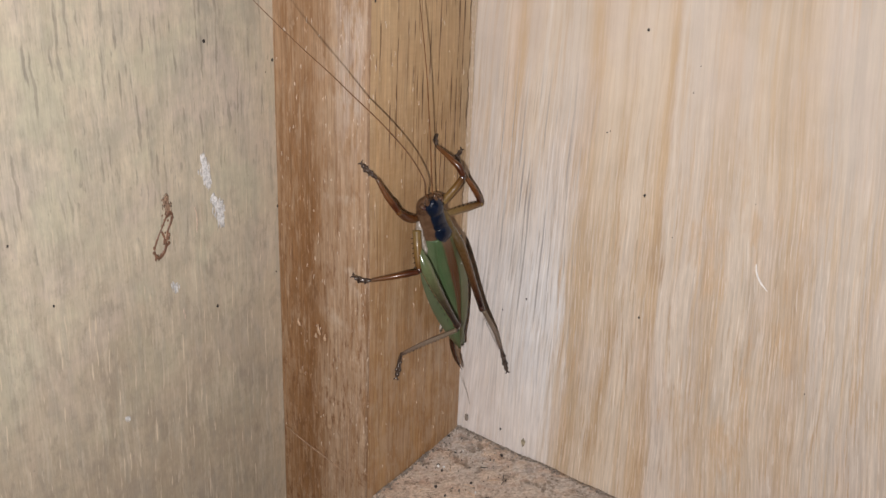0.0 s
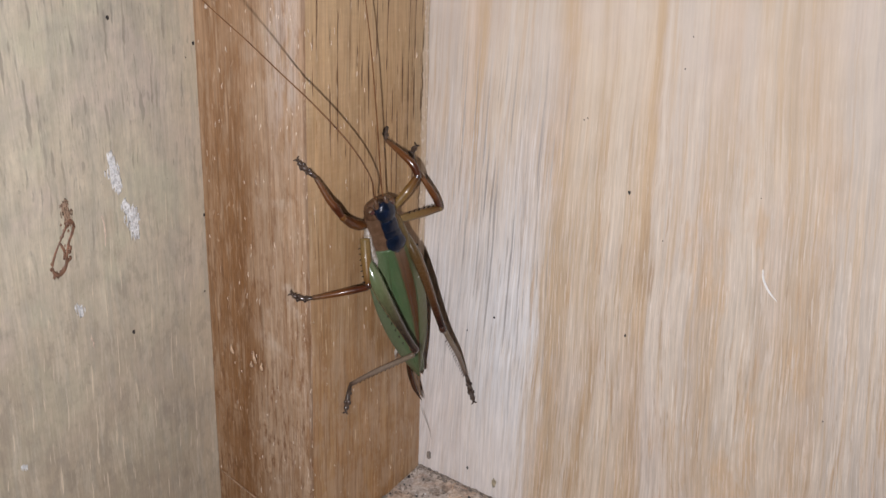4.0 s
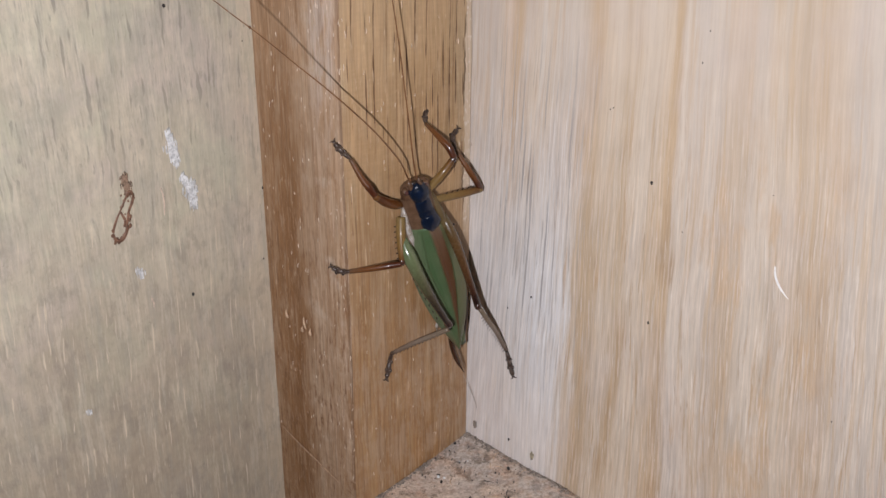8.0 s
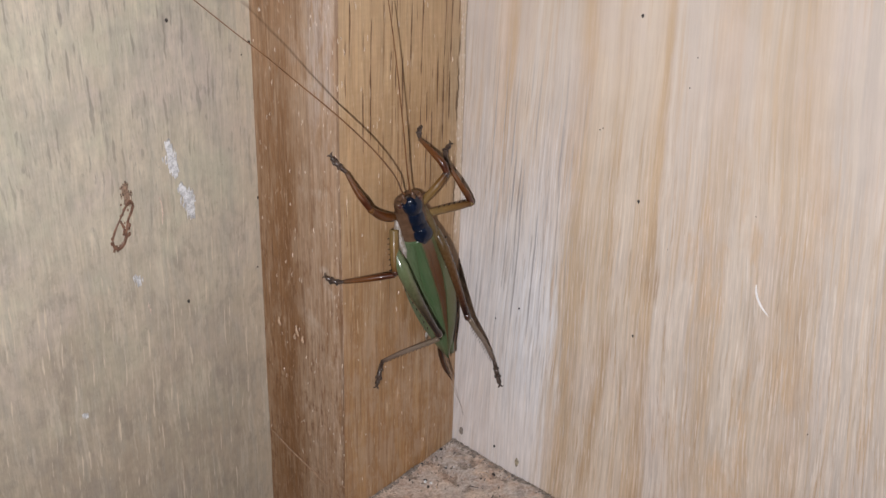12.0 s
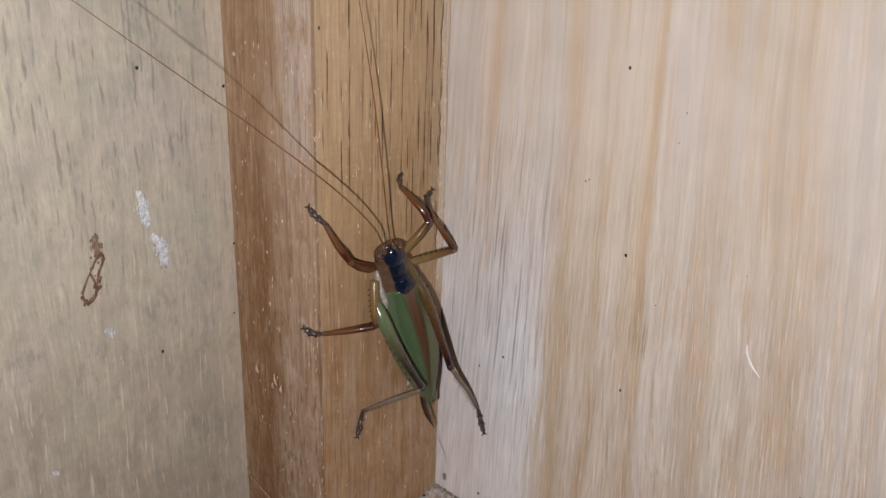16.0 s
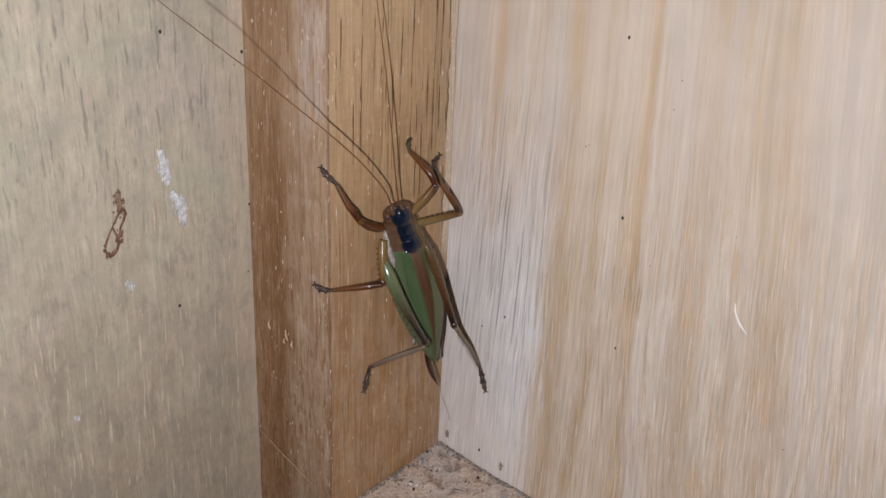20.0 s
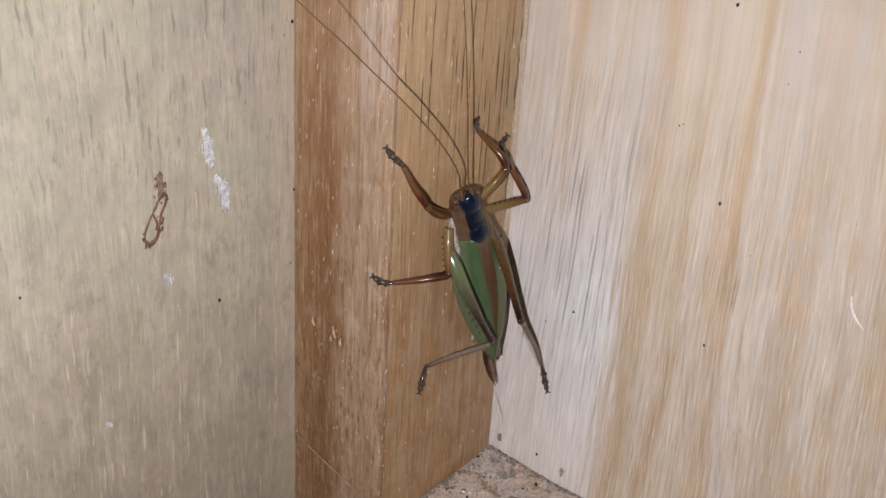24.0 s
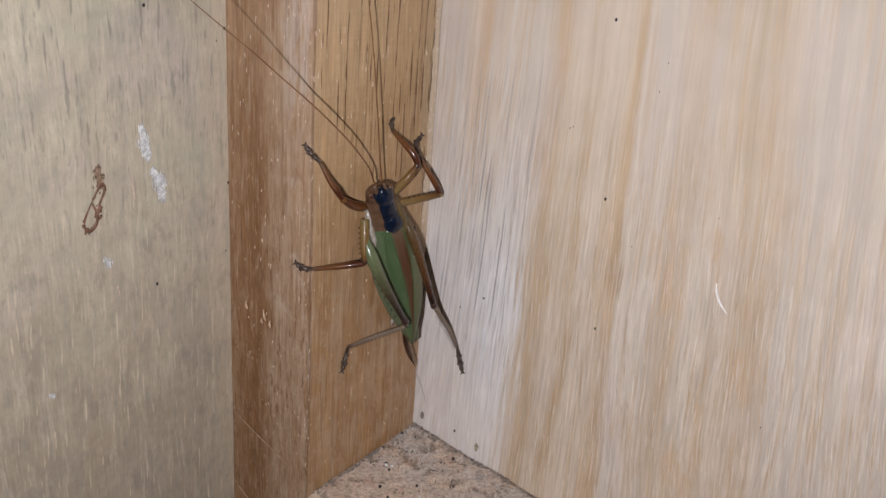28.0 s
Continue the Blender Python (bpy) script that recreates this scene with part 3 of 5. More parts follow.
def chitin(name, colour, dark, scale=1.2, rough=0.42, gloss=0.75, shine=0.25):
    """Glossy insect shell, mottled between two colours."""
    n = Nodes(name)
    fac = n.step(n.cloud(scale, 4.0, 0.6), 0.38, 0.68)
    mixed = n.mix(fac, colour, dark)
    fine = n.cloud(6.0, 2.0)
    mixed = n.shade(mixed, 0.88, 1.12, fine)
    return n.done(mixed, rough, fine, 0.022, Specular_IOR_Level=shine, Coat_Weight=gloss, Coat_Roughness=0.1)


M_BACK = back_board_material()
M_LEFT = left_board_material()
M_FRONT = post_front_material()
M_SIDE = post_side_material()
M_SILL = sill_material()
M_PAINT = plain("dull_wall_paint", (0.55, 0.52, 0.47), 0.8, 0.06, 0.01)
M_CONCRETE = plain("grey_concrete", (0.30, 0.29, 0.27), 0.85, 0.15, 0.02)


def thin_paint(name, colour, cover):
    """Thin smeared paint that lets the wood show through its gaps."""
    n = Nodes(name)
    gaps = n.step(n.cloud(1.1, 4.0, 0.7), 0.58, 0.40)
    n.put(n.math("ADD", 1.0 - cover, n.math("MULTIPLY", gaps, cover)), n.bsdf.inputs["Alpha"])
    return n.done(n.shade(colour, 0.9, 1.08, n.cloud(0.8)), 0.6)


M_WHITE = thin_paint("white_paint_smear", (0.80, 0.80, 0.79), 0.35)
M_GLUE = plain("dried_brown_glue", (0.21, 0.11, 0.07), 0.35, 0.35, 0.7)
M_TAIL = thin_paint("thin_brown_stain", (0.33, 0.22, 0.15), 0.5)
M_SPECK = plain("black_dirt", (0.025, 0.02, 0.018), 0.6, 0.3, 3.0)
M_GRIT = plain("grey_grit", (0.23, 0.19, 0.155), 0.8, 0.35, 1.0)
M_CHIP = plain("wood_splinter", (0.55, 0.38, 0.25), 0.6, 0.2, 1.0)
M_FLECK = plain("pale_glint_and_chip", (0.66, 0.53, 0.42), 0.3, 0.2, 1.0)
M_HUSK = plain("grey_olive_husk", (0.34, 0.29, 0.20), 0.5, 0.3, 1.5)
M_WEB = plain("grey_thread", (0.42, 0.38, 0.34), 0.6, 0.1, 1.0)
M_SCORE = plain("pale_scratch", (0.36, 0.23, 0.145), 0.5, 0.3, 0.8)
M_HAIR = plain("white_fibre", (0.85, 0.83, 0.80), 0.5, 0.05, 1.0)
M_FLUFF = plain("pale_fluff", (0.62, 0.64, 0.58), 0.8, 0.15, 0.9)

def limb_material(name, stops, rough=0.34, gloss=0.5):
    """Insect leg: its colour changes along the limb, mottled with dark blotches."""
    n = Nodes(name)
    uv = n.add("ShaderNodeUVMap")
    uv.uv_map = "run"
    sep = n.add("ShaderNodeSeparateXYZ")
    n.link(uv.outputs[0], sep.inputs[0])
    along = n.math("ADD", sep.outputs[0], n.math("MULTIPLY", n.math("SUBTRACT", n.cloud(0.9, 3.0), 0.5), 0.16))
    colour = n.ramp(along, stops, 0.0, 1.0)
    blotch = n.step(n.cloud(1.5, 4.0, 0.65), 0.50, 0.72)
    colour = n.mix(n.math("MULTIPLY", blotch, 0.4), colour, n.mix(1.0, colour, (0.42, 0.36, 0.32), "MULTIPLY"))
    fine = n.cloud(6.0, 2.0)
    colour = n.shade(colour, 0.86, 1.12, fine)
    return n.done(colour, n.math("ADD", rough - 0.06, n.math("MULTIPLY", n.cloud(2.5), 0.14)), fine, 0.03, Specular_IOR_Level=0.22, Coat_Weight=gloss, Coat_Roughness=0.14)


M_BROWN = limb_material("red_brown_thigh", [(0.0, (0.127, 0.0516, 0.013)), (0.5, (0.108, 0.0352, 0.00832)), (1.0, (0.0636, 0.017, 0.00474))])
M_BROWN_SHIN = limb_material("red_brown_shin", [(0.0, (0.07, 0.0182, 0.00533)), (0.25, (0.0541, 0.0134, 0.00474)), (0.55, (0.114, 0.0376, 0.00944)), (0.85, (0.133, 0.0516, 0.0166)), (1.0, (0.101, 0.0546, 0.0296))])
M_AMBER = limb_material("amber_thigh", [(0.0, (0.185, 0.122, 0.0459)), (0.5, (0.178, 0.0999, 0.0296)), (0.85, (0.133, 0.0607, 0.0163)), (1.0, (0.074, 0.0252, 0.00888))], 0.36, 0.22)
M_HIND = limb_material("green_thigh", [(0.0, (0.115, 0.15, 0.072)), (0.3, (0.115, 0.14, 0.066)), (0.48, (0.085, 0.088, 0.042)), (0.64, (0.048, 0.036, 0.021)), (0.80, (0.026, 0.016, 0.012)), (1.0, (0.018, 0.011, 0.010))], 0.24, 1.0)
M_HIND_TAN = limb_material("olive_thigh", [(0.0, (0.0808, 0.0578, 0.0228)), (0.35, (0.0978, 0.051, 0.0192)), (0.65, (0.0782, 0.034, 0.0138)), (0.82, (0.0467, 0.0177, 0.009)), (0.92, (0.0221, 0.00884, 0.0066)), (1.0, (0.0153, 0.0068, 0.0054))], 0.26, 0.9)
M_PALE_SHIN = limb_material("pale_shin", [(0.0, (0.155, 0.115, 0.0777)), (0.5, (0.2, 0.152, 0.115)), (0.9, (0.163, 0.115, 0.0851)), (1.0, (0.0888, 0.0592, 0.0444))], 0.4, 0.2)
M_OLIVE = chitin("olive_flank", (0.126, 0.0888, 0.037), (0.0888, 0.0555, 0.0222), 0.6, 0.4, 0.3)
M_SHIN = chitin("pale_valve", (0.222, 0.148, 0.0962), (0.148, 0.0888, 0.0555), 0.8, 0.35, 0.2)
M_FOOT = chitin("dark_foot", (0.036, 0.022, 0.016), (0.095, 0.066, 0.050), 1.4, 0.28, 0.4)
M_SPINE = chitin("black_spine", (0.020, 0.013, 0.010), (0.03, 0.018, 0.012), 2.0, 0.35, 0.2)
M_SADDLE = chitin("pinkish_saddle", (0.137, 0.0777, 0.0462), (0.0955, 0.0498, 0.0272), 0.6, 0.34, 0.25)
M_RIDGE = chitin("dark_ridge", (0.034, 0.018, 0.009), (0.02, 0.011, 0.007), 0.8, 0.4, 0.3, 0.2)
M_KNEE = chitin("dark_knee", (0.030, 0.016, 0.013), (0.07, 0.028, 0.017), 1.0, 0.2, 0.9, 0.35)
M_GREEN = chitin("green_shell", (0.0605, 0.0853, 0.0343), (0.0827, 0.102, 0.0474), 0.35, 0.3, 0.3)
M_VEIN = chitin("green_vein", (0.0629, 0.0925, 0.0385), (0.0444, 0.0651, 0.0266), 0.7, 0.35, 0.4)
M_BLUE = chitin("blue_black_shell", (0.0040, 0.0075, 0.017), (0.007, 0.013, 0.030), 1.1, 0.20, 0.5, 0.35)
M_FACE = chitin("brown_head", (0.112, 0.0594, 0.0331), (0.0636, 0.0316, 0.0172), 1.0, 0.34, 0.25)
M_CHEEK = chitin("pale_flank", (0.44, 0.40, 0.36), (0.27, 0.22, 0.17), 1.3, 0.3, 0.5)
M_EYE = chitin("dark_eye", (0.05, 0.018, 0.016), (0.09, 0.035, 0.028), 2.0, 0.06, 1.0, 0.5)
M_FEELER = chitin("brown_feeler", (0.20, 0.090, 0.036), (0.12, 0.050, 0.021), 0.6, 0.4, 0.3)
M_BLADE = chitin("brown_blade", (0.05, 0.02, 0.010), (0.03, 0.012, 0.007), 0.8, 0.25, 0.2)


def wing_material():
    """Green wing cover: paler at its lower edge, with a rust-brown stripe and fine veins."""
    n = Nodes("green_wing")
    uv = n.add("ShaderNodeUVMap")
    uv.uv_map = "wing"
    sep = n.add("ShaderNodeSeparateXYZ")
    n.link(uv.outputs[0], sep.inputs[0])
    across, along = sep.outputs[0], sep.outputs[1]
    wobble = n.math("ADD", across, n.math("MULTIPLY", n.math("SUBTRACT", n.cloud(0.8, 3.0), 0.5), 0.07))
    colour = n.ramp(wobble, [(0.05, (0.12, 0.141, 0.081)), (0.24, (0.102, 0.137, 0.0704)), (0.36, (0.0598, 0.109, 0.0451)), (0.50, (0.0563, 0.0986, 0.0408)), (0.70, (0.106, 0.109, 0.0507)), (0.85, (0.116, 0.109, 0.0528)), (0.98, (0.0915, 0.0704, 0.0317))])
    colour = n.mix(n.math("MULTIPLY", n.step(n.cloud(0.3, 3.0), 0.40, 0.65), 0.3), colour, (0.106, 0.141, 0.0704))
    middle = n.math("SUBTRACT", 0.635, n.math("MULTIPLY", along, 0.06))
    broad = n.math("SUBTRACT", 0.125, n.math("MULTIPLY", along, 0.11))
    off = n.math("SUBTRACT", n.math("ABSOLUTE", n.math("SUBTRACT", wobble, middle)), broad)
    stripe = n.step(off, 0.025, -0.03)
    rust = n.ramp(along, [(0.0, (0.15, 0.085, 0.058)), (0.12, (0.12, 0.052, 0.030)), (0.3, (0.098, 0.027, 0.010)), (1.0, (0.082, 0.024, 0.009))])
    colour = n.mix(n.math("MULTIPLY", stripe, 0.88), colour, rust)
    tip = n.math("MULTIPLY", n.step(along, 0.80, 1.0), 0.5)
    colour = n.mix(tip, colour, (0.113, 0.102, 0.0493))
    net = n.add("ShaderNodeTexVoronoi")
    net.feature = "DISTANCE_TO_EDGE"
    net.inputs["Scale"].default_value = 1.0
    n.link(n.vec(n.math("MULTIPLY", across, 15.0), n.math("MULTIPLY", along, 48.0)), net.inputs["Vector"])
    mesh_lines = n.step(net.outputs["Distance"], 0.10, 0.02)
    colour = n.mix(n.math("MULTIPLY", mesh_lines, 0.22), colour, (0.0387, 0.0528, 0.0211))
    fleck = n.step(n.noise(across, along, 40.0, 90.0, 3.0, 0.6), 0.62, 0.72)
    colour = n.mix(n.math("MULTIPLY", fleck, 0.25), colour, (0.0493, 0.0387, 0.0211))
    return n.done(colour, 0.32, n.math("ADD", n.math("MULTIPLY", mesh_lines, 0.6), n.cloud(3.0)), 0.05, Specular_IOR_Level=0.2, Coat_Weight=0.3, Coat_Roughness=0.14)


M_WING = wing_material()

torch_nodes = Nodes("torch_glow")
torch_nodes.bsdf.inputs["Base Color"].default_value = (0.8, 0.8, 0.75, 1)
torch_nodes.bsdf.inputs["Emission Color"].default_value = (*TORCH_TINT, 1)
torch_nodes.bsdf.inputs["Emission Strength"].default_value = TORCH_POWER
M_GLOW = torch_nodes.mat
M_CASE = plain("black_plastic", (0.02, 0.02, 0.022), 0.4, 0.1, 0.5)


# ---- mesh helpers ----
def mesh_of(name, bm, material, smooth=True):
    data = bpy.data.meshes.new(name)
    bm.normal_update()
    bm.to_mesh(data)
    bm.free()
    for m in material if isinstance(material, (list, tuple)) else [material]:
        data.materials.append(m)
    if smooth:
        data.shade_smooth()
        if smooth == "creased":
            data.set_sharp_from_angle(angle=math.radians(32))
    return data


def thing(name, bm, material, label, category, group="", kind="", smooth=True):
    return tagged(new(name, mesh_of(name, bm, material, smooth)), label, category, group, kind)


def part(name, bm, material, parent, label="", smooth=True):
    ob = new(name, mesh_of(name, bm, material, smooth))
    ob.parent = parent
    return tagged(ob, label)


def slab(x0, x1, y0, y1, z0, z1, bevel=0.0):
    bm = bmesh.new()
    bmesh.ops.create_cube(bm, size=1.0, matrix=Matrix.Translation(((x0 + x1) / 2, (y0 + y1) / 2, (z0 + z1) / 2)) @ Matrix.Diagonal((x1 - x0, y1 - y0, z1 - z0, 1)))
    if bevel:
        bmesh.ops.bevel(bm, geom=bm.edges[:], offset=bevel, segments=2, affect="EDGES", profile=0.5)
    return bm


def spline(points, count):
    """Points along a smooth curve through the given ones."""
    p = [Vector(q) for q in points]
    p = [2 * p[0] - p[1], *p, 2 * p[-1] - p[-2]]
    out = []
    for k in range(count):
        s = k / (count - 1) * (len(p) - 3)
        i = min(int(s), len(p) - 4)
        f = s - i
        a, b, c, d = p[i:i + 4]
        out.append(0.5 * ((2 * b) + (c - a) * f + (2 * a - 5 * b + 4 * c - d) * f * f + (3 * b - a - 3 * c + d) * f ** 3))
    return out


def tube(points, radii, count=12, sides=8, bm=None, flat=1.0, up=(0, 0, 1), run=False):
    """A tapered tube through points (metres); radii go along it. run: a map of the way along and around it."""
    bm = bm or bmesh.new()
    layer = bm.loops.layers.uv.new("run") if run else None
    path = spline(points, count)
    rings = []
    for k, at in enumerate(path):
        way = (path[min(k + 1, count - 1)] - path[max(k - 1, 0)]).normalized()
        side = way.cross(Vector(up))
        side = side.normalized() if side.length > 1e-6 else way.orthogonal().normalized()
        top = side.cross(way)
        s = k / (count - 1) * (len(radii) - 1)
        i = min(int(s), len(radii) - 2) if len(radii) > 1 else 0
        r = radii[i] + (radii[min(i + 1, len(radii) - 1)] - radii[i]) * (s - i)
        rings.append([bm.verts.new(at + side * (r * flat * math.cos(a)) + top * (r * math.sin(a))) for a in (2 * math.pi * j / sides for j in range(sides))])
    for a, b in zip(rings, rings[1:]):
        for j in range(sides):
            bm.faces.new((a[j], a[(j + 1) % sides], b[(j + 1) % sides], b[j]))
    bm.faces.new(rings[0][::-1])
    bm.faces.new(rings[-1])
    if run:
        share = {v: (k / (count - 1), j / sides) for k, ring in enumerate(rings) for j, v in enumerate(ring)}
        for face in bm.faces:
            for loop in face.loops:
                loop[layer].uv = share[loop.vert]
    return bm


def mm(*p):
    return Vector(p) * MM


# ---- structure ----
def boards():
    back = slab(-0.06, 1.5, 0.0, 0.018, 0.0, 2.4)
    thing("wall_north", back, M_BACK, "pale plywood board with white and tan upright grain", "wall", kind="structure", smooth=False)
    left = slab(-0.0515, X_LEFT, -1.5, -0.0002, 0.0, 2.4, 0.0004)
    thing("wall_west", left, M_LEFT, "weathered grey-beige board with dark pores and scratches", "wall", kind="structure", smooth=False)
    thing("wall_south", slab(-0.06, 1.5, -1.52, -1.5, 0.0, 2.4), M_PAINT, "plain painted wall closing the store room", "wall", kind="structure", smooth=False)
    thing("wall_east", slab(1.5, 1.52, -1.52, 0.02, 0.0, 2.4), M_PAINT, "plain painted wall closing the store room", "wall", kind="structure", smooth=False)
    thing("ceiling", slab(-0.06, 1.52, -1.52, 0.02, 2.4, 2.42), M_PAINT, "plain painted ceiling of the store room", "ceiling", kind="structure", smooth=False)
    thing("floor", slab(-0.06, 1.52, -1.52, 0.02, -0.02, 0.0), M_CONCRETE, "plain grey concrete floor of the store room", "floor", kind="structure", smooth=False)


def post():
    """Upright batten in the corner: front face, worn outer edge, side face with a ragged back edge."""
    bm = bmesh.new()
    levels = [0.001, 0.06, 0.11] + [0.125 + 0.0008 * k for k in range(215)] + [0.35, 0.6, 1.2, 2.399]
    rings = []
    for z in levels:
        w = lambda f, s: (noise.noise(Vector((z * f, s, 0.3)))) * MM
        chip = max(0.0, noise.noise(Vector((z * 190, 3.1, 0))) - 0.25) * 1.1 * MM
        soft = 0.00045 + chip
        a = Vector((NOOK[0] + 0.0001, NOOK[1] + 0.12 * w(60, 1)))
        b = Vector((RIDGE[0], RIDGE[1])) + Vector((w(25, 2) * 0.25, w(25, 5) * 0.2))
        torn = 0.34 * max(0.0, noise.noise(Vector((z * 130, 7.7, 0))) + 0.08) + 0.2 * max(0.0, noise.noise(Vector((z * 520, 1.7, 0))))
        c = Vector((BACK[0], BACK[1] - torn * MM * min(1.0, max(0.12, (z - 0.19) / 0.02))))
        front = (a - b).normalized()
        side = (c - b).normalized()
        line = [a, a.lerp(b, 0.35), a.lerp(b, 0.7), b + front * soft, b + (front + side) * soft * 0.32, b + side * soft, b.lerp(c, 0.3), b.lerp(c, 0.65), c - side * 0.0004, c + Vector((-0.0003, 0.0))]
        line += [Vector((-0.012, c.y)), Vector((NOOK[0] + 0.0001, -0.00012))]
        rings.append([bm.verts.new((p.x, p.y, z)) for p in line])
    count = len(rings[0])
    for lower, upper in zip(rings, rings[1:]):
        for j in range(count):
            f = bm.faces.new((lower[j], lower[(j + 1) % count], upper[(j + 1) % count], upper[j]))
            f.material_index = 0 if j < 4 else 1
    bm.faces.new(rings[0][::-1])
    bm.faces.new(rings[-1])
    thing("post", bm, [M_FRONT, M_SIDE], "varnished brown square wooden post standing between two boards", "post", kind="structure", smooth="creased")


def sill_top(x, y):
    base = SILL_BACK + SILL_SLOPE * y
    edge = max(0.0, -0.0262 - y)
    return base + (noise.noise(Vector((x * 90, y * 90, 0.7))) * 0.5 + noise.noise(Vector((x * 420, y * 420, 2.7))) * 0.16) * MM - edge * 0.35


def sill():
    """Bottom rail with a sloping rough top."""
    bm = bmesh.new()
    columns = [k * 0.0012 for k in range(92)] + [0.13, 0.2, 0.5, 1.499]
    rows = [-0.0283 + 0.0283 * k / 26 for k in range(27)]
    grid = []
    for y in rows:
        start = RIDGE[0] + (BACK[0] - RIDGE[0]) * (y - RIDGE[1]) / (BACK[1] - RIDGE[1]) + 0.00012
        grid.append([bm.verts.new((start + x, min(y, -0.00005), sill_top(start + x, y))) for x in columns])
    for a, b in zip(grid, grid[1:]):
        for j in range(len(columns) - 1):
            bm.faces.new((a[j], a[j + 1], b[j + 1], b[j]))
    under = [[bm.verts.new((v.co.x, v.co.y, 0.001)) for v in row] for row in (grid[0], grid[-1])]
    for j in range(len(columns) - 1):
        bm.faces.new((under[0][j], under[0][j + 1], grid[0][j + 1], grid[0][j]))
        bm.faces.new((grid[-1][j], grid[-1][j + 1], under[1][j + 1], under[1][j]))
    thing("window_sill", bm, M_SILL, "rough grey-brown bottom rail with dust and debris in the corner", "sill", kind="structure")


boards()
post()
sill()


# ---- marks on the boards ----
def lump(bm, at, size, rng, flat=(1, 1, 1), turn=0.0, sub=1):
    """A small uneven grain."""
    made = bmesh.ops.create_icosphere(bm, subdivisions=sub, radius=1.0)
    spin = Euler((turn, turn * 0.7, turn * 1.3)).to_matrix()
    for v in made["verts"]:
        p = v.co * (1 + rng.uniform(-0.25, 0.25))
        p = spin @ Vector((p.x * flat[0], p.y * flat[1], p.z * flat[2])) if turn else Vector((p.x * flat[0], p.y * flat[1], p.z * flat[2]))
        v.co = Vector(at) + p * size
    return made["verts"]


def speck(at, size, wall, tall=1.0, material=None, name="dirt_speck", label="tiny black speck of dirt stuck on the board", group="specks on the boards"):
    """wall: 'n' for the back board, 'w' for the left one."""
    rng = random.Random(int(at[0] * 911 + at[2] * 37))
    bm = bmesh.new()
    flat = (1, 0.5, tall) if wall == "n" else (0.5, 1, tall)
    lump(bm, mm(*at), size * MM, rng, flat, 0.0, 2)
    return thing(name, bm, material or M_SPECK, label, "speck", group)


for x, z, r in ((34.9, 246.1, 0.24), (37.9, 216.1, 0.25), (39.8, 191.6, 0.2), (45.4, 241.6, 0.1), (44.7, 236.8, 0.1), (29.5, 226.6, 0.11), (44.4, 209.6, 0.1), (14.2, 186.9, 0.2), (8.5, 182.5, 0.16),
                (58.7, 220.0, 0.07), (10.0, 153.2, 0.24), (28.9, 226.2, 0.12), (73.0, 188.0, 0.1)):
    speck((x, -0.05, z), r, "n", 1.25)
speck((85.9, -0.05, 218.4), 0.16, "n", 1.8, M_HUSK, label="tiny brown speck of dirt stuck on the board")
speck((52.8, -0.05, 271.4), 0.22, "n", 1.1, M_GRIT, label="tiny grey speck of dirt stuck on the board")
speck((53.7, -0.05, 270.3), 0.14, "n", 1.1, M_GRIT, label="tiny grey speck of dirt stuck on the board")
speck((0.7, -0.1, 152.4), 0.5, "n", 1.8, M_GRIT)
for y, z, r in ((-43.2, 239.7, 0.27), (-43.4, 186.1, 0.27), (-90.3, 215.0, 0.22), (-85.7, 212.9, 0.2), (-88.9, 208.1, 0.15), (-90.0, 207.0, 0.14), (-26.6, 233.5, 0.25), (-26.3, 202.8, 0.22), (-79.0, 199.5, 0.2),
                (-43.1, 260.3, 0.15), (-31.5, 256.9, 0.15), (-32.8, 263.6, 0.15), (-28.4, 231.4, 0.1), (-27.2, 188.2, 0.15)):
    speck((-31.45, y, z), r, "w", 1.4)

def wood_hole():
    bm = bmesh.new()
    rng = random.Random(3)
    lump(bm, mm(16.2, -0.02, 152.4), 0.62 * MM, rng, (0.75, 0.35, 1.7), 0.0, 2)
    thing("wood_chip", bm, M_HUSK, "small pale brown chip stuck to the board above the sill", "wood chip", "chips")


def smear(name, path, width, material, label, category, seed):
    """A thin crust of many small flat flakes scattered along a path on the left board."""
    rng = random.Random(seed)
    line = spline([(0, a, z) for a, z in path], 40)
    length = sum((q - p).length for p, q in zip(line, line[1:]))
    bm = bmesh.new()
    for _ in range(int(24 + 34 * length * max(width, 0.5))):
        f = rng.random()
        at = line[int(f * 39)]
        edge = 0.35 + 0.65 * math.sin(math.pi * min(1.0, max(0.0, f * 0.9 + 0.08)))
        size = rng.uniform(0.09, 0.27) * min(1.0, 0.4 + width * 0.5)
        across = rng.gauss(0, 0.36) * width * edge
        lump(bm, mm(-31.49, at.y + across, at.z + rng.uniform(-0.3, 0.3)), size * MM, rng, (0.07, rng.uniform(0.5, 1.0), rng.uniform(1.3, 4.2)), 0.0, 1)
    return thing(name, bm, material, label, category, "paint smears")


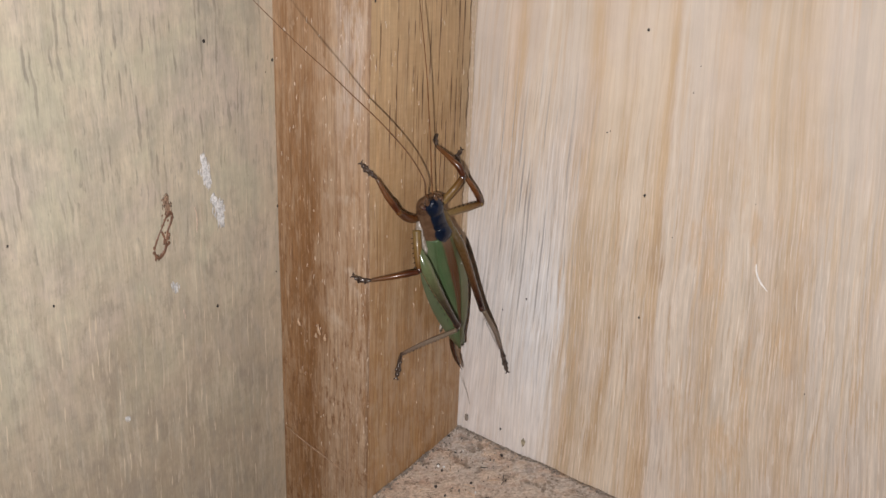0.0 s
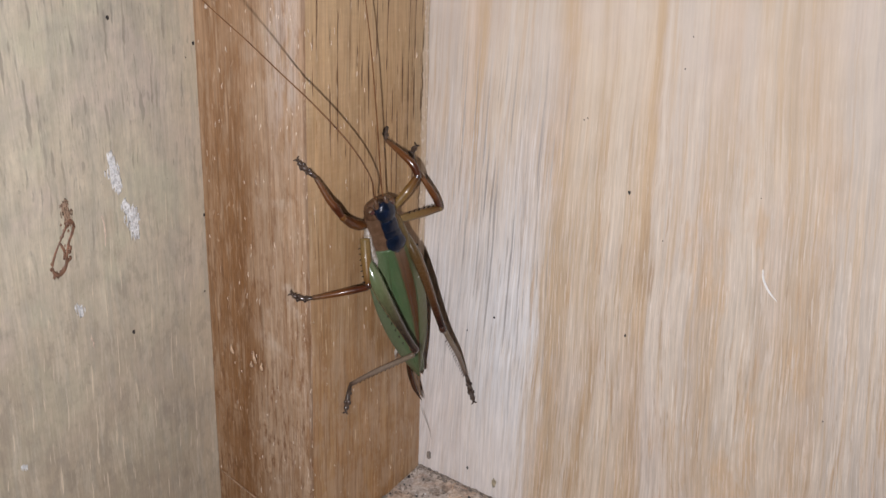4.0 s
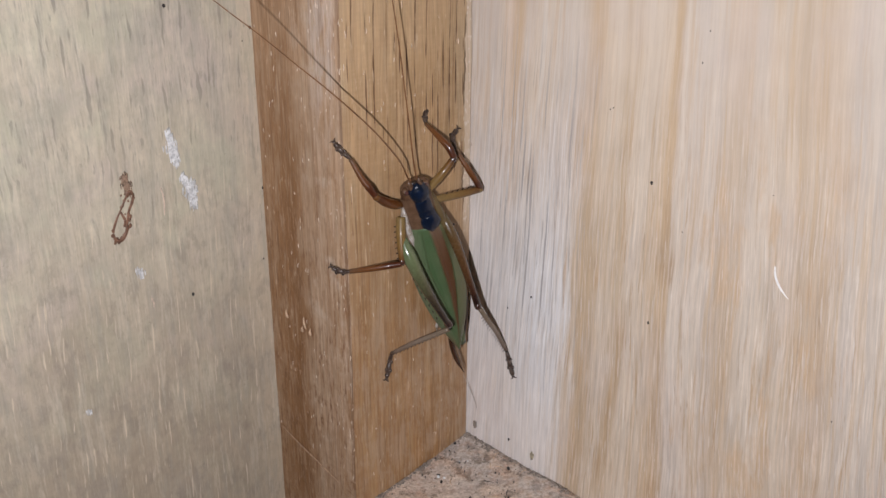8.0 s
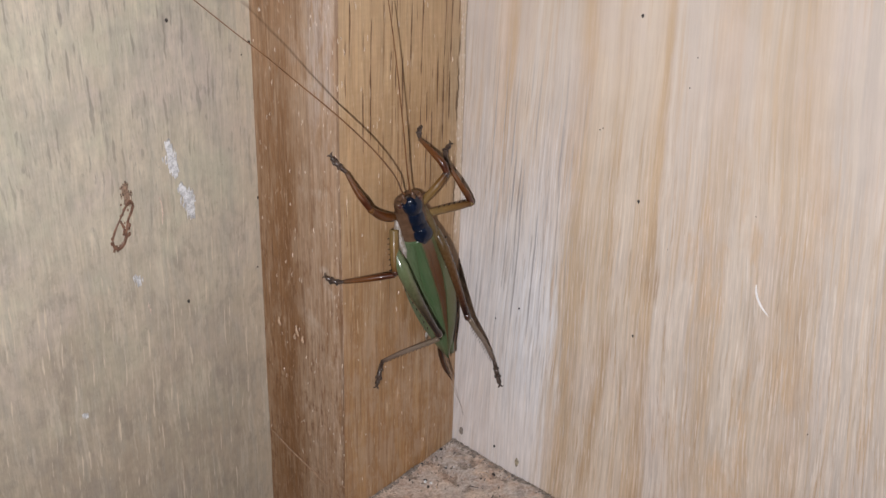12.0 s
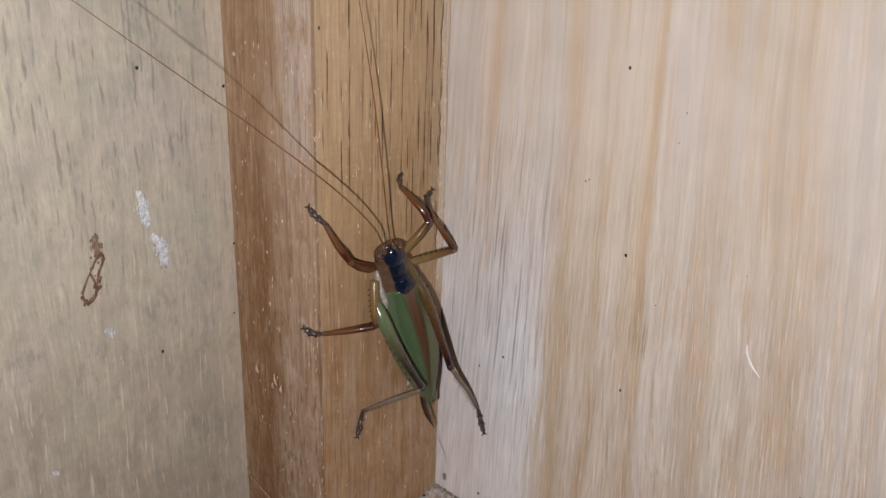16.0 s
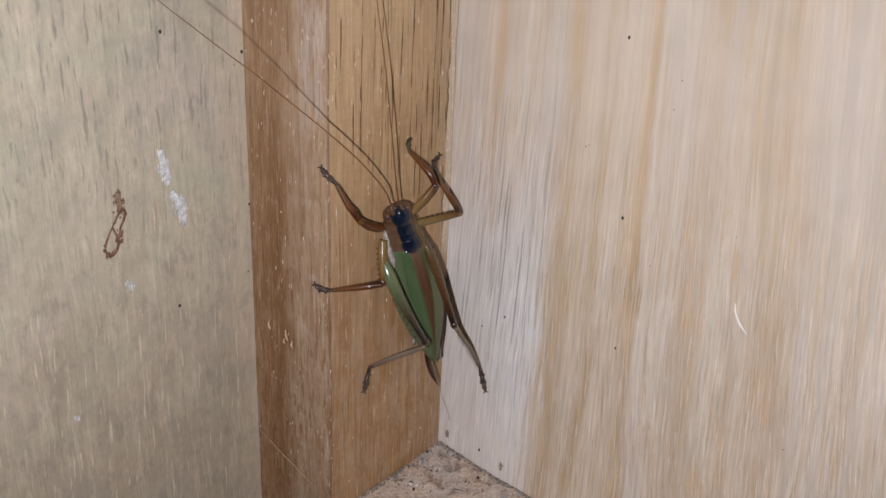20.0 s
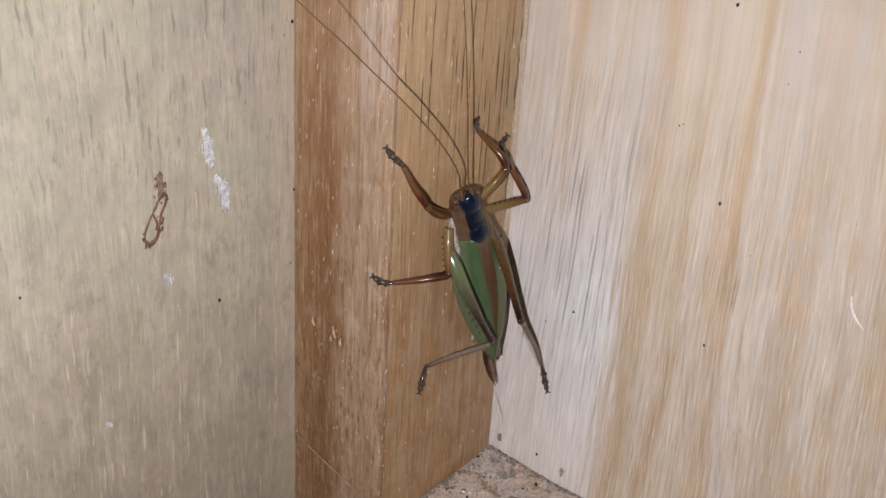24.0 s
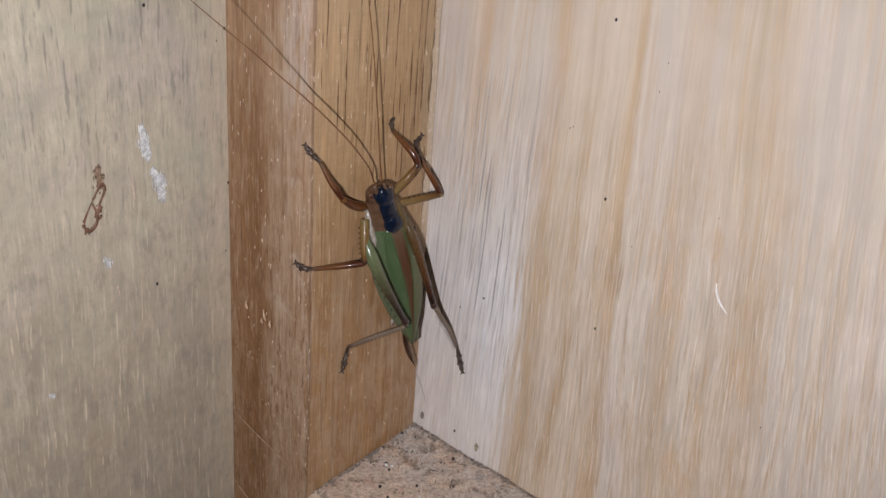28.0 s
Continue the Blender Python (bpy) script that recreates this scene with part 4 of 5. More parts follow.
wood_hole()
smear("paint_smear", [(-45.0, 218.3), (-44.6, 216.2), (-44.4, 214.6), (-44.0, 213.0), (-43.9, 211.8)], 1.3, M_WHITE, "short white paint smear on the weathered board", "paint smear", 5)
smear("paint_smear", [(-43.0, 209.6), (-41.9, 207.6), (-41.5, 205.4), (-41.2, 203.0)], 1.45, M_WHITE, "ragged white paint smear on the weathered board", "paint smear", 7)
smear("paint_smear", [(-40.9, 205.8), (-40.6, 204.6), (-40.7, 203.6)], 0.22, M_WHITE, "thin white paint scrape beside a ragged smear", "paint smear", 31)
smear("paint_smear", [(-47.6, 208.6), (-47.2, 206.4), (-47.4, 203.6)], 0.2, M_FLECK, "faint pale scrape beside the white paint smear", "paint smear", 12)
smear("paint_smear", [(-53.6, 194.5), (-53.2, 193.8), (-53.3, 193.0)], 0.9, M_WHITE, "small white paint dot on the weathered board", "paint smear", 8)
smear("paint_smear", [(-51.8, 188.2), (-51.6, 187.4), (-51.5, 186.6)], 0.25, M_FLECK, "faint pale dab on the weathered board", "paint smear", 9)
smear("paint_smear", [(-67.2, 171.0), (-66.6, 170.6), (-66.1, 170.5)], 0.35, M_WHITE, "tiny white paint dot low on the weathered board", "paint smear", 10)


def glue_ring():
    """Dried brown drip: a pale tail above a closed loop."""
    bm = bmesh.new()
    loop = [(-54.3, 208.6), (-55.6, 206.6), (-56.8, 204.6), (-57.4, 202.9), (-57.1, 201.5), (-56.1, 201.2), (-55.0, 202.4), (-54.6, 204.2), (-54.1, 206.0), (-53.2, 207.6), (-53.0, 208.9), (-53.7, 209.5), (-54.3, 208.6)]
    tube([mm(-31.42, y, z) for y, z in loop], [0.00024, 0.00016, 0.00026, 0.0002, 0.00034, 0.00042, 0.00026, 0.0002, 0.0003, 0.0003, 0.00024, 0.00022], 46, 8, bm)
    tube([mm(-31.45, y, z) for y, z in ((-55.6, 206.2), (-55.0, 204.6), (-55.3, 203.4))], [0.0002, 0.0003, 0.0002], 10, 6, bm)
    rng = random.Random(6)
    ring = spline([mm(-31.45, y, z) for y, z in loop], 60)
    for _ in range(60):
        at = ring[rng.randrange(60)]
        low = 1.35 if at.z < 0.2035 else 1.0
        lump(bm, at + mm(0, rng.gauss(0, 0.3), rng.gauss(0, 0.3)), rng.uniform(0.12, 0.28) * low * MM, rng, (0.15, 1, rng.uniform(0.8, 1.5)), 0.0, 1)
    for v in bm.verts:
        v.co.x = X_LEFT + (v.co.x - X_LEFT) * 0.4
    return thing("glue_mark", bm, M_GLUE, "dried brown looped glue mark on the weathered board", "glue mark")


glue_ring()
smear("glue_tail", [(-54.1, 212.6), (-54.0, 211.4), (-53.8, 210.2), (-53.6, 209.0)], 1.15, M_TAIL, "faint brown stain above the looped glue mark", "stain", 14)


def fibre(name, points, radius, label, category="fibre", material=None):
    return thing(name, tube([mm(*p) for p in points], [radius * 0.5, radius, radius, radius * 0.4], 18, 6), material or M_HAIR, label, category, "fibres")


fibre("fibre", [(60.6, -0.15, 209.3), (61.0, -0.3, 207.8), (62.0, -0.25, 206.2), (63.4, -0.15, 204.9)], 0.00017, "short white curved fibre stuck on the plywood board")
fibre("scratch_line", [(-30.6, -26.4, 149.4), (-24, -27.0, 148.4), (-17, -27.45, 147.5), (-10.0, -27.85, 146.4)], 0.00017, "thin pale slanting scratch across the varnished post", "scratch", M_SCORE)
fibre("scratch_line", [(-30.8, -26.4, 130.4), (-27.5, -26.7, 129.2), (-24.4, -26.95, 128.4)], 0.00017, "short pale slanting scratch low on the varnished post", "scratch", M_SCORE)
fibre("cobweb_thread", [(0.9, -4.0, 166.2), (0.9, -2.6, 163.0), (1.2, -1.2, 159.6), (1.6, -0.5, 156.5)], 0.00005, "fine grey cobweb thread hanging below the insect", "thread", M_WEB)

for k, (a, b, turn) in enumerate((((-25.3, -27.0, 179.3), (-24.6, -27.2, 177.6), 1), ((-18.9, -27.6, 180.2), (-18.1, -27.8, 178.0), 2), ((-16.8, -27.7, 178.6), (-16.5, -27.9, 177.2), 3), ((-19.6, -27.5, 177.9), (-19.3, -27.6, 176.8), 4))):
    bm = tube([mm(*a), mm(*Vector(a).lerp(Vector(b), 0.5) - Vector((0, 0.25, 0))), mm(*b)], [0.00012, 0.00042, 0.00015], 8, 6, flat=0.6)
    thing("wood_splinter", bm, M_CHIP, "small pale splinter torn from the varnished post", "splinter", "splinters on the post")


speck((-4.4, -27.2, 248.9), 0.22, "n", 1.6, label="tiny black speck of dirt on the edge of the post")
speck((-28.0, -26.5, 240.0), 0.35, "n", 1.2, M_FLECK, "varnish_chip", "tiny pale chip in the varnish of the post", "chips")
fibre("dark_hair", [(-31.3, -27.6, 254.6), (-30.4, -26.7, 255.2), (-29.2, -26.6, 254.2)], 0.00005, "short dark curved hair in the corner of the post", "hair", M_SPECK)


def flecks():
    """Bright raised slivers shaped as stand-ins for varnish glints on both post faces."""
    rng = random.Random(77)
    for k in range(190):
        z = rng.uniform(150, 246)
        f = rng.random()
        if k % 5 < 3:
            f = 1 - f ** 1.6
            x, y = NOOK[0] + (RIDGE[0] - NOOK[0]) * f, NOOK[1] + (RIDGE[1] - NOOK[1]) * f
            out = Vector((0.1, -1, 0))
        else:
            x, y = RIDGE[0] + (BACK[0] - RIDGE[0]) * f, RIDGE[1] + (BACK[1] - RIDGE[1]) * f
            out = Vector((1, -0.1, 0))
        size = rng.uniform(0.4, 1.3)
        a = Vector((x, y, z * MM))
        b = a + (Vector((rng.uniform(-0.25, 0.25), rng.uniform(-0.05, 0.05), -1)) * size) * MM
        mid = a.lerp(b, 0.5) + out * rng.uniform(0.06, 0.16) * MM
        r = rng.uniform(0.05, 0.11) * MM
        thing("varnish_glint", tube([a, mid, b], [r * 0.5, r, r * 0.4], 7, 5), M_FLECK, "tiny pale sliver standing in for a glint on the varnished post", "wood fibre", "fibres on the post")


flecks()


def fluff():
    """Pale fluffy cocoon plug on the left board."""
    rng = random.Random(22)
    ob = tagged(new("cocoon"), "pale fluffy cocoon stuck on the weathered board", "cocoon")
    bm = bmesh.new()
    bmesh.ops.create_icosphere(bm, subdivisions=4, radius=1.0)
    for v in bm.verts:
        p = v.co * (1 + 0.22 * noise.noise(v.co * 2.3) + 0.10 * noise.noise(v.co * 7.0))
        wide = 1.75 if p.z > -0.2 else 1.2
        v.co = mm(-31.4 + 0.55 * p.x, -88.6 + wide * p.y, 158.2 + 2.3 * p.z)
    part("body", bm, M_FLUFF, ob)
    bm = bmesh.new()
    for _ in range(46):
        a = rng.uniform(-0.6, 3.7)
        d = Vector((0, math.cos(a), math.sin(a)))
        o = mm(-31.2, -88.6 + 1.5 * d.y, 158.4 + 1.9 * d.z)
        tube([o, o + d * 0.5 * MM + mm(0.2, rng.uniform(-.2, .2), 0), o + d * rng.uniform(0.6, 1.2) * MM], [0.00006, 0.00004, 0.00002], 5, 4, bm)
    tagged(part("fuzz", bm, M_HAIR, ob, "fine white fuzz round the cocoon"), kind="stuff")


fluff()


# ---- debris on the sill ----
def debris():
    rng = random.Random(11)
    start = lambda y: RIDGE[0] + (BACK[0] - RIDGE[0]) * (y - RIDGE[1]) / (BACK[1] - RIDGE[1]) + 0.0006
    # named crumbs that can be told apart
    for k in range(100):
        y = -abs(rng.gauss(0, 9.5)) * MM - 0.0006
        if y < -0.0265:
            continue
        x = start(y) + abs(rng.gauss(0, 12)) * MM
        bm = bmesh.new()
        size = rng.uniform(0.12, 0.5 if k % 5 == 0 else 0.34) * MM
        lump(bm, (x, y, sill_top(x, y) + size * 0.3), size, rng, (1, rng.uniform(0.6, 1), 0.6), rng.uniform(0, 3), 1)
        dark = rng.random()
        thing("crumb", bm, M_SPECK if dark < 0.3 else M_GRIT if dark < 0.96 else M_WHITE, "tiny crumb of " + ("dark dirt" if dark < 0.3 else "grey grit" if dark < 0.96 else "white grit") + " lying on the rail", "crumb", "crumbs on the rail")
    for k in range(14):
        y = -rng.uniform(1, 22) * MM
        x = start(y) + rng.uniform(0, 26) * MM
        a = rng.uniform(0, 3.14)
        d = Vector((math.cos(a), math.sin(a), 0)) * rng.uniform(0.5, 1.4) * MM
        p = Vector((x, y, 0))
        pts = [p - d, p + Vector((rng.uniform(-.3, .3), rng.uniform(-.3, .3), 0)) * MM, p + d]
        if any(q.y > -0.0004 or q.y < -0.027 or q.x < start(q.y) for q in pts):
            continue
        bm = tube([(q.x, q.y, sill_top(q.x, q.y) + (0.00012 if j != 1 else 0.0003)) for j, q in enumerate(pts)], [0.00005, 0.0001, 0.00005], 8, 5)
        thing("dry_fibre", bm, M_CHIP if k % 3 else M_SPECK, "short dry fibre lying on the dusty rail", "fibre", "fibres on the rail")
    # caked dust along both joints
    bm = bmesh.new()
    for k in range(900):
        if k % 2:
            y = -rng.uniform(0.1, 27) * MM
            x = start(y) - 0.0004 + abs(rng.gauss(0, 0.5)) * MM
        else:
            x = rng.uniform(-2, 60) * MM
            y = -0.0001 - abs(rng.gauss(0, 0.6)) * MM
        thick = max(0.0, noise.noise(Vector((x * 260, y * 260, 4.4))) + 0.35)
        size = rng.uniform(0.06, 0.34) * (0.35 + thick) * MM
        lump(bm, (x, y, sill_top(x, y) + size * 0.2), size, rng, (1.3, 1, 0.7), 0.0, 1)
    thing("joint_dust", bm, M_GRIT, "caked grey dust along the joints of the rail", "dust", kind="stuff")


debris()


# ---- the insect ----
AXIS = Vector((0.052, 0.300, -0.953)).normalized()
BACKWARD = Vector((0.872, -0.477, -0.103))
BACKWARD = (BACKWARD - AXIS * BACKWARD.dot(AXIS)).normalized()
RIGHT = -(AXIS.cross(BACKWARD)).normalized()
CROWN = Vector((0.9, -17.7, 211.2))     # front of the head on the body's axis
WING_START, WING_LENGTH = 8.6, 29.4


def on_body(s, l, n):
    """Millimetres along the body, to its right and up from its axis, as a place."""
    return (CROWN + AXIS * s + RIGHT * l + BACKWARD * n) * MM


def loft(sections, sides=20, bm=None):
    """sections: s, centre l, centre n, half width, half height."""
    bm = bm or bmesh.new()
    rings = []
    for s, l, n, w, h in sections:
        rings.append([bm.verts.new(on_body(s, l + w * math.cos(a), n + h * math.sin(a))) for a in (2 * math.pi * j / sides for j in range(sides))])
    for a, b in zip(rings, rings[1:]):
        for j in range(sides):
            bm.faces.new((a[j], a[(j + 1) % sides], b[(j + 1) % sides], b[j]))
    bm.faces.new(rings[0][::-1])
    bm.faces.new(rings[-1])
    return bm


def smooth_rows(rows, count):
    """Section rows interpolated to many."""
    out = []
    for k in range(count):
        s = k / (count - 1) * (len(rows) - 1)
        i = min(int(s), len(rows) - 2)
        f = s - i
        f = f * f * (3 - 2 * f) * 0.4 + f * 0.6
        out.append([a + (b - a) * f for a, b in zip(rows[i], rows[i + 1])])
    return out


def wing_half(f):
    """Half the width of the folded wings at the share f of their length."""
    f = min(1.0, max(0.0, f))
    return (3.2 + 1.6 * math.sin(min(1.0, f / 0.34) * math.pi / 2)) * (1.0 if f < 0.34 else max(0.0, 1 - ((f - 0.34) / 0.66) ** 2.0)) + 0.35


def wing_place(f, l, lift=0.0):
    """A place on the roof of the folded wings."""
    c = min(1.0, abs(l) / (wing_half(f) + 0.01))
    crease = 0.16 * math.exp(-((l / wing_half(f) + 0.42 - 0.25 * f) / 0.07) ** 2)
    n = 3.1 * (1 - 0.52 * f) * (1 - 0.9 * c ** 2.2) - 0.1 - crease + lift
    return on_body(WING_START + WING_LENGTH * f, l - 0.1 + 0.25 * f - 1.2 * f ** 3, n)


def wing_shell(side, parent, label):
    """One wing cover: a bent shell lying roof-like along the back."""
    bm = bmesh.new()
    layer = bm.loops.layers.uv.new("wing")
    rows, cols = 64, 26
    grid, uvs = [], []
    for i in range(rows):
        f = i / (rows - 1)
        half = wing_half(f)
        span = [-half, half * 0.02 + 0.9] if side < 0 else [-0.2, half * 0.84]
        if f > 0.97:
            span = [v * (1 - (f - 0.97) / 0.03 * 0.55) for v in span]
        line = []
        for j in range(cols):
            g = j / (cols - 1)
            l = span[0] + (span[1] - span[0]) * g
            lift = (0.12 if side < 0 else 0.0) + 0.035 * noise.noise(Vector((l * 1.1, f * 26, side)))
            line.append(bm.verts.new(wing_place(f, l, lift)))
            uvs.append((0.5 + 0.45 * l / (half + 0.01), f))
        grid.append(line)
    for a, b in zip(grid, grid[1:]):
        for j in range(cols - 1):
            bm.faces.new((a[j], b[j], b[j + 1], a[j + 1]))
    bm.verts.index_update()
    for face in bm.faces:
        for loop in face.loops:
            loop[layer].uv = uvs[loop.vert.index]
    edge = bmesh.ops.extrude_edge_only(bm, edges=[e for e in bm.edges if e.is_boundary])
    for v in edge["geom"]:
        if isinstance(v, bmesh.types.BMVert):
            v.co -= BACKWARD * 0.00022
    return part("wing", bm, M_WING, parent, label)


def vein(points, radius, parent, label=""):
    """A raised vein along the wing; points give share of length and place across."""
    line = [wing_place(f, l, 0.14) for f, l in points]
    return part("wing_vein", tube(line, [radius * 0.6 * MM, radius * MM, radius * MM, radius * 0.4 * MM], 34, 6, up=tuple(BACKWARD)), M_VEIN, parent, label)


def limb(name, points, radii, material, parent, label="", flat=1.0, count=22, up=(0.7, -0.7, 0)):
    return part(name, tube([mm(*p) for p in points], [r * MM for r in radii], count, 12, flat=flat, up=up, run=True), material, parent, label)


def spines(pairs, material, parent, name, label, radius=0.12):
    """A row of short spines in one mesh; each from a to b."""
    bm = bmesh.new()
    for a, b in pairs:
        tube([mm(*a), mm(*(Vector(a).lerp(Vector(b), 0.5))), mm(*b)], [radius * MM, radius * 0.8 * MM, radius * 0.25 * MM], 4, 5, bm)
    return part(name, bm, material, parent, label)


def foot(points, parent, label="dark grey jointed foot"):
    """Segmented foot with padded joints and two claws at its end."""
    bm = bmesh.new()
    p = [Vector(q) for q in points]
    for a, b, r in zip(p, p[1:], (0.46, 0.56, 0.52, 0.42)):
        tube([mm(*a), mm(*a.lerp(b, 0.3)), mm(*a.lerp(b, 0.75)), mm(*b)], [r * 0.55 * MM, r * 0.8 * MM, r * MM, r * 0.55 * MM], 9, 8, bm)
    way = (p[-1] - p[-2]).normalized()
    out = way.cross(Vector((0.7, -0.7, 0.2))).normalized()
    for k in (-1, 1):
        tip = p[-1] + way * 0.6 + out * 0.62 * k
        tube([mm(*p[-1]), mm(*(p[-1] + way * 0.5 + out * 0.24 * k)), mm(*tip)], [0.0002, 0.00015, 0.00004], 6, 6, bm)
    for q, r in zip(p[1:-1], (0.34, 0.4)):
        for k in (-1, 1):
            lump(bm, mm(*(q + out * 0.32 * k)), r * MM, random.Random(k + 3), (1, 1, 1.2), 0.0, 1)
    return part("foot", bm, M_FOOT, parent, label)


def knee(at, size, parent, material, way, label=""):
    """Swollen joint, longer along the limb."""
    bm = bmesh.new()
    way = Vector(way).normalized()
    tube([mm(*(Vector(at) + way * size * k)) for k in (-1.3, -0.5, 0.35, 0.95)], [size * r * MM for r in (0.72, 1.0, 0.96, 0.4)], 12, 10, bm)
    return part("knee", bm, material, parent, label)


def leg(name, bug, thigh, shin, toes, thigh_r, shin_r, thigh_m, shin_m, label, knee_m, flat=1.0):
    """Thigh under the insect with its knee, shin and foot."""
    base = limb(name, thigh, thigh_r, thigh_m, bug, label, flat)
    limb("shin", shin, shin_r, shin_m, base)
    foot(toes, base)
    knee(thigh[-1], thigh_r[-1] * 1.12, base, knee_m, Vector(thigh[-1]) - Vector(thigh[-2]))
    return base


def teeth(shin, count, out, base, radius=0.11):
    """Saw of short teeth along a shin."""
    way = Vector(shin[-1]) - Vector(shin[0])
    rows = []
    for k in range(count):
        at = Vector(shin[0]) + way * (0.16 + 0.80 * k / (count - 1))
        rows.append((at + Vector(out) * 0.35, at + Vector(out) + way.normalized() * 0.25))
    spines(rows, M_SPINE, base, "spine_row", "row of short dark teeth", radius)


def plate(name, rows, rise, parent, label=""):
    """A domed glossy plate on the back; rows: s, centre, half width, height."""
    bm = bmesh.new()
    rings = []
    for s, l, w, n in smooth_rows(rows, 18):
        rings.append([bm.verts.new(on_body(s, l + w * g, n + rise * (1 - abs(g) ** 2.6) - (0.8 if abs(g) == 1 else 0))) for g in (-1, -0.96, -0.82, -0.6, -0.3, 0, 0.3, 0.6, 0.82, 0.96, 1)])
    for a, b in zip(rings, rings[1:]):
        for j in range(10):
            bm.faces.new((a[j], b[j], b[j + 1], a[j + 1]))
    bm.faces.new(rings[0])
    bm.faces.new(rings[-1][::-1])
    return part(name, bm, M_BLUE, parent, label)


def katydid():
    bug = tagged(new("katydid"), "green and brown katydid with a blue-black back clinging to the post", "insect")
    bug.location = (0, 0, 0)
    # trunk under the wings
    part("abdomen", loft(smooth_rows([(8.5, 0, -0.6, 2.6, 2.2), (14, 0, -0.7, 3.2, 2.4), (22, 0.0, -0.7, 2.7, 2.1), (31, 0.1, -0.6, 1.8, 1.5), (38.0, 0.0, -0.3, 0.7, 0.8)], 18)), M_GREEN, bug, "green abdomen under the wings")
    head = part("head", loft(smooth_rows([(-0.5, 0.25, 0.9, 0.7, 0.5), (-0.1, 0.2, 0.8, 1.9, 1.1), (0.7, 0.15, 0.5, 2.55, 1.75), (1.8, 0.1, 0.25, 2.75, 2.3), (3.4, 0.05, 0.1, 2.7, 2.6), (4.2, 0, 0.0, 2.6, 2.5)], 18), 26), M_FACE, bug, "blunt tan-brown head")
    for s, l, n in ((0.8, -1.85, 2.05), (0.7, 2.05, 1.75)):
        bm = bmesh.new()
        lump(bm, on_body(s, l, n - 0.25), 0.72 * MM, random.Random(2), (1, 1, 1), 0.0, 3)
        bmesh.ops.smooth_vert(bm, verts=bm.verts[:], factor=0.5, use_axis_x=True, use_axis_y=True, use_axis_z=True)
        part("brow", bm, M_FACE, head, "swollen brown rim round the eye")
        bm = bmesh.new()
        bmesh.ops.create_icosphere(bm, subdivisions=3, radius=0.44 * MM, matrix=Matrix.Translation(on_body(s + 0.1, l * 0.94, n + 0.28)))
        part("eye", bm, M_EYE, head, "glossy dark eye")
    for l in (-0.75, 0.95):
        part("antenna_base", tube([on_body(0.9, l, 2.2), on_body(0.1, l, 2.35), on_body(-0.6, l, 2.3), on_body(-1.1, l, 2.15)], [0.0004, 0.00048, 0.00036, 0.00024], 10, 10), M_FACE, head)
    part("face_ridge", tube([on_body(0.2, -1.2, 2.1), on_body(-0.35, 0.1, 2.0), on_body(0.1, 1.5, 1.9)], [0.0003, 0.0004, 0.0003], 12, 8), M_RIDGE, head, "dark brown ridge between the feelers")
    collar = part("pronotum", loft(smooth_rows([(2.6, -0.05, 0.1, 2.5, 2.5), (3.4, -0.1, 0.0, 2.8, 2.75), (4.6, -0.15, 0.1, 2.85, 2.75), (7.0, -0.2, 0.1, 3.0, 2.75), (9.0, -0.2, 0.0, 3.1, 2.8), (10.6, 0.1, 0.0, 2.6, 2.6), (11.2, 0.3, 0.0, 1.8, 2.2)], 20), 26), M_SADDLE, bug, "saddle-shaped pinkish brown collar behind the head")
    # blue-black plates along head and collar
    plate("crown_plate", [(-0.3, 0.40, 0.7, 1.9), (0.2, 0.38, 1.35, 2.3), (1.1, 0.35, 1.85, 2.6), (2.2, 0.38, 1.75, 2.66), (3.1, 0.4, 1.4, 2.55)], 0.75, collar, "glossy teal-black plate on the crown")
    plate("neck_plate", [(2.8, 0.40, 1.3, 2.6), (3.5, 0.42, 1.48, 2.75), (4.4, 0.44, 1.5, 2.75), (5.3, 0.5, 1.45, 2.7)], 0.5, collar, "narrow blue-black plate in the middle of the collar")
    plate("waist_plate", [(5.0, 0.5, 1.4, 2.66), (5.7, 0.56, 1.55, 2.74), (6.3, 0.62, 1.56, 2.72), (6.8, 0.66, 1.5, 2.62)], 0.45, collar)
    plate("rear_plate", [(6.4, 0.66, 1.4, 2.6), (7.1, 0.72, 1.74, 2.78), (8.0, 0.78, 1.84, 2.84), (8.9, 0.72, 1.5, 2.75), (9.6, 0.6, 0.8, 2.4)], 0.7, collar, "rounded glossy blue-black plate at the end of the collar")
    # pale flank between collar and wing, and the darker one opposite
    bm = loft(smooth_rows([(4.4, -2.9, 0.4, 0.25, 0.5), (6.0, -3.15, 0.5, 0.62, 1.3), (8.2, -3.4, 0.6, 0.8, 1.7), (10.4, -3.3, 0.9, 0.75, 1.5), (12.6, -3.2, 0.8, 0.3, 0.8)], 18), 16)
    for v in bm.verts:
        v.co += BACKWARD * 0.0003 * noise.noise(v.co * 900)
    part("side_lobe", bm, M_CHEEK, collar, "pale whitish side lobe")
    for s, l, n, r in ((7.6, -4.0, 0.0, 0.85), (9.0, -3.9, 0.5, 0.7), (10.9, -3.7, 0.9, 0.75)):
        bm = bmesh.new()
        lump(bm, on_body(s, l, n), r * MM, random.Random(int(s)), (0.9, 0.9, 1.3), 0.0, 3)
        bmesh.ops.smooth_vert(bm, verts=bm.verts[:], factor=0.5, use_axis_x=True, use_axis_y=True, use_axis_z=True)
        part("hip", bm, M_CHEEK, bug, "pale translucent hip joint")
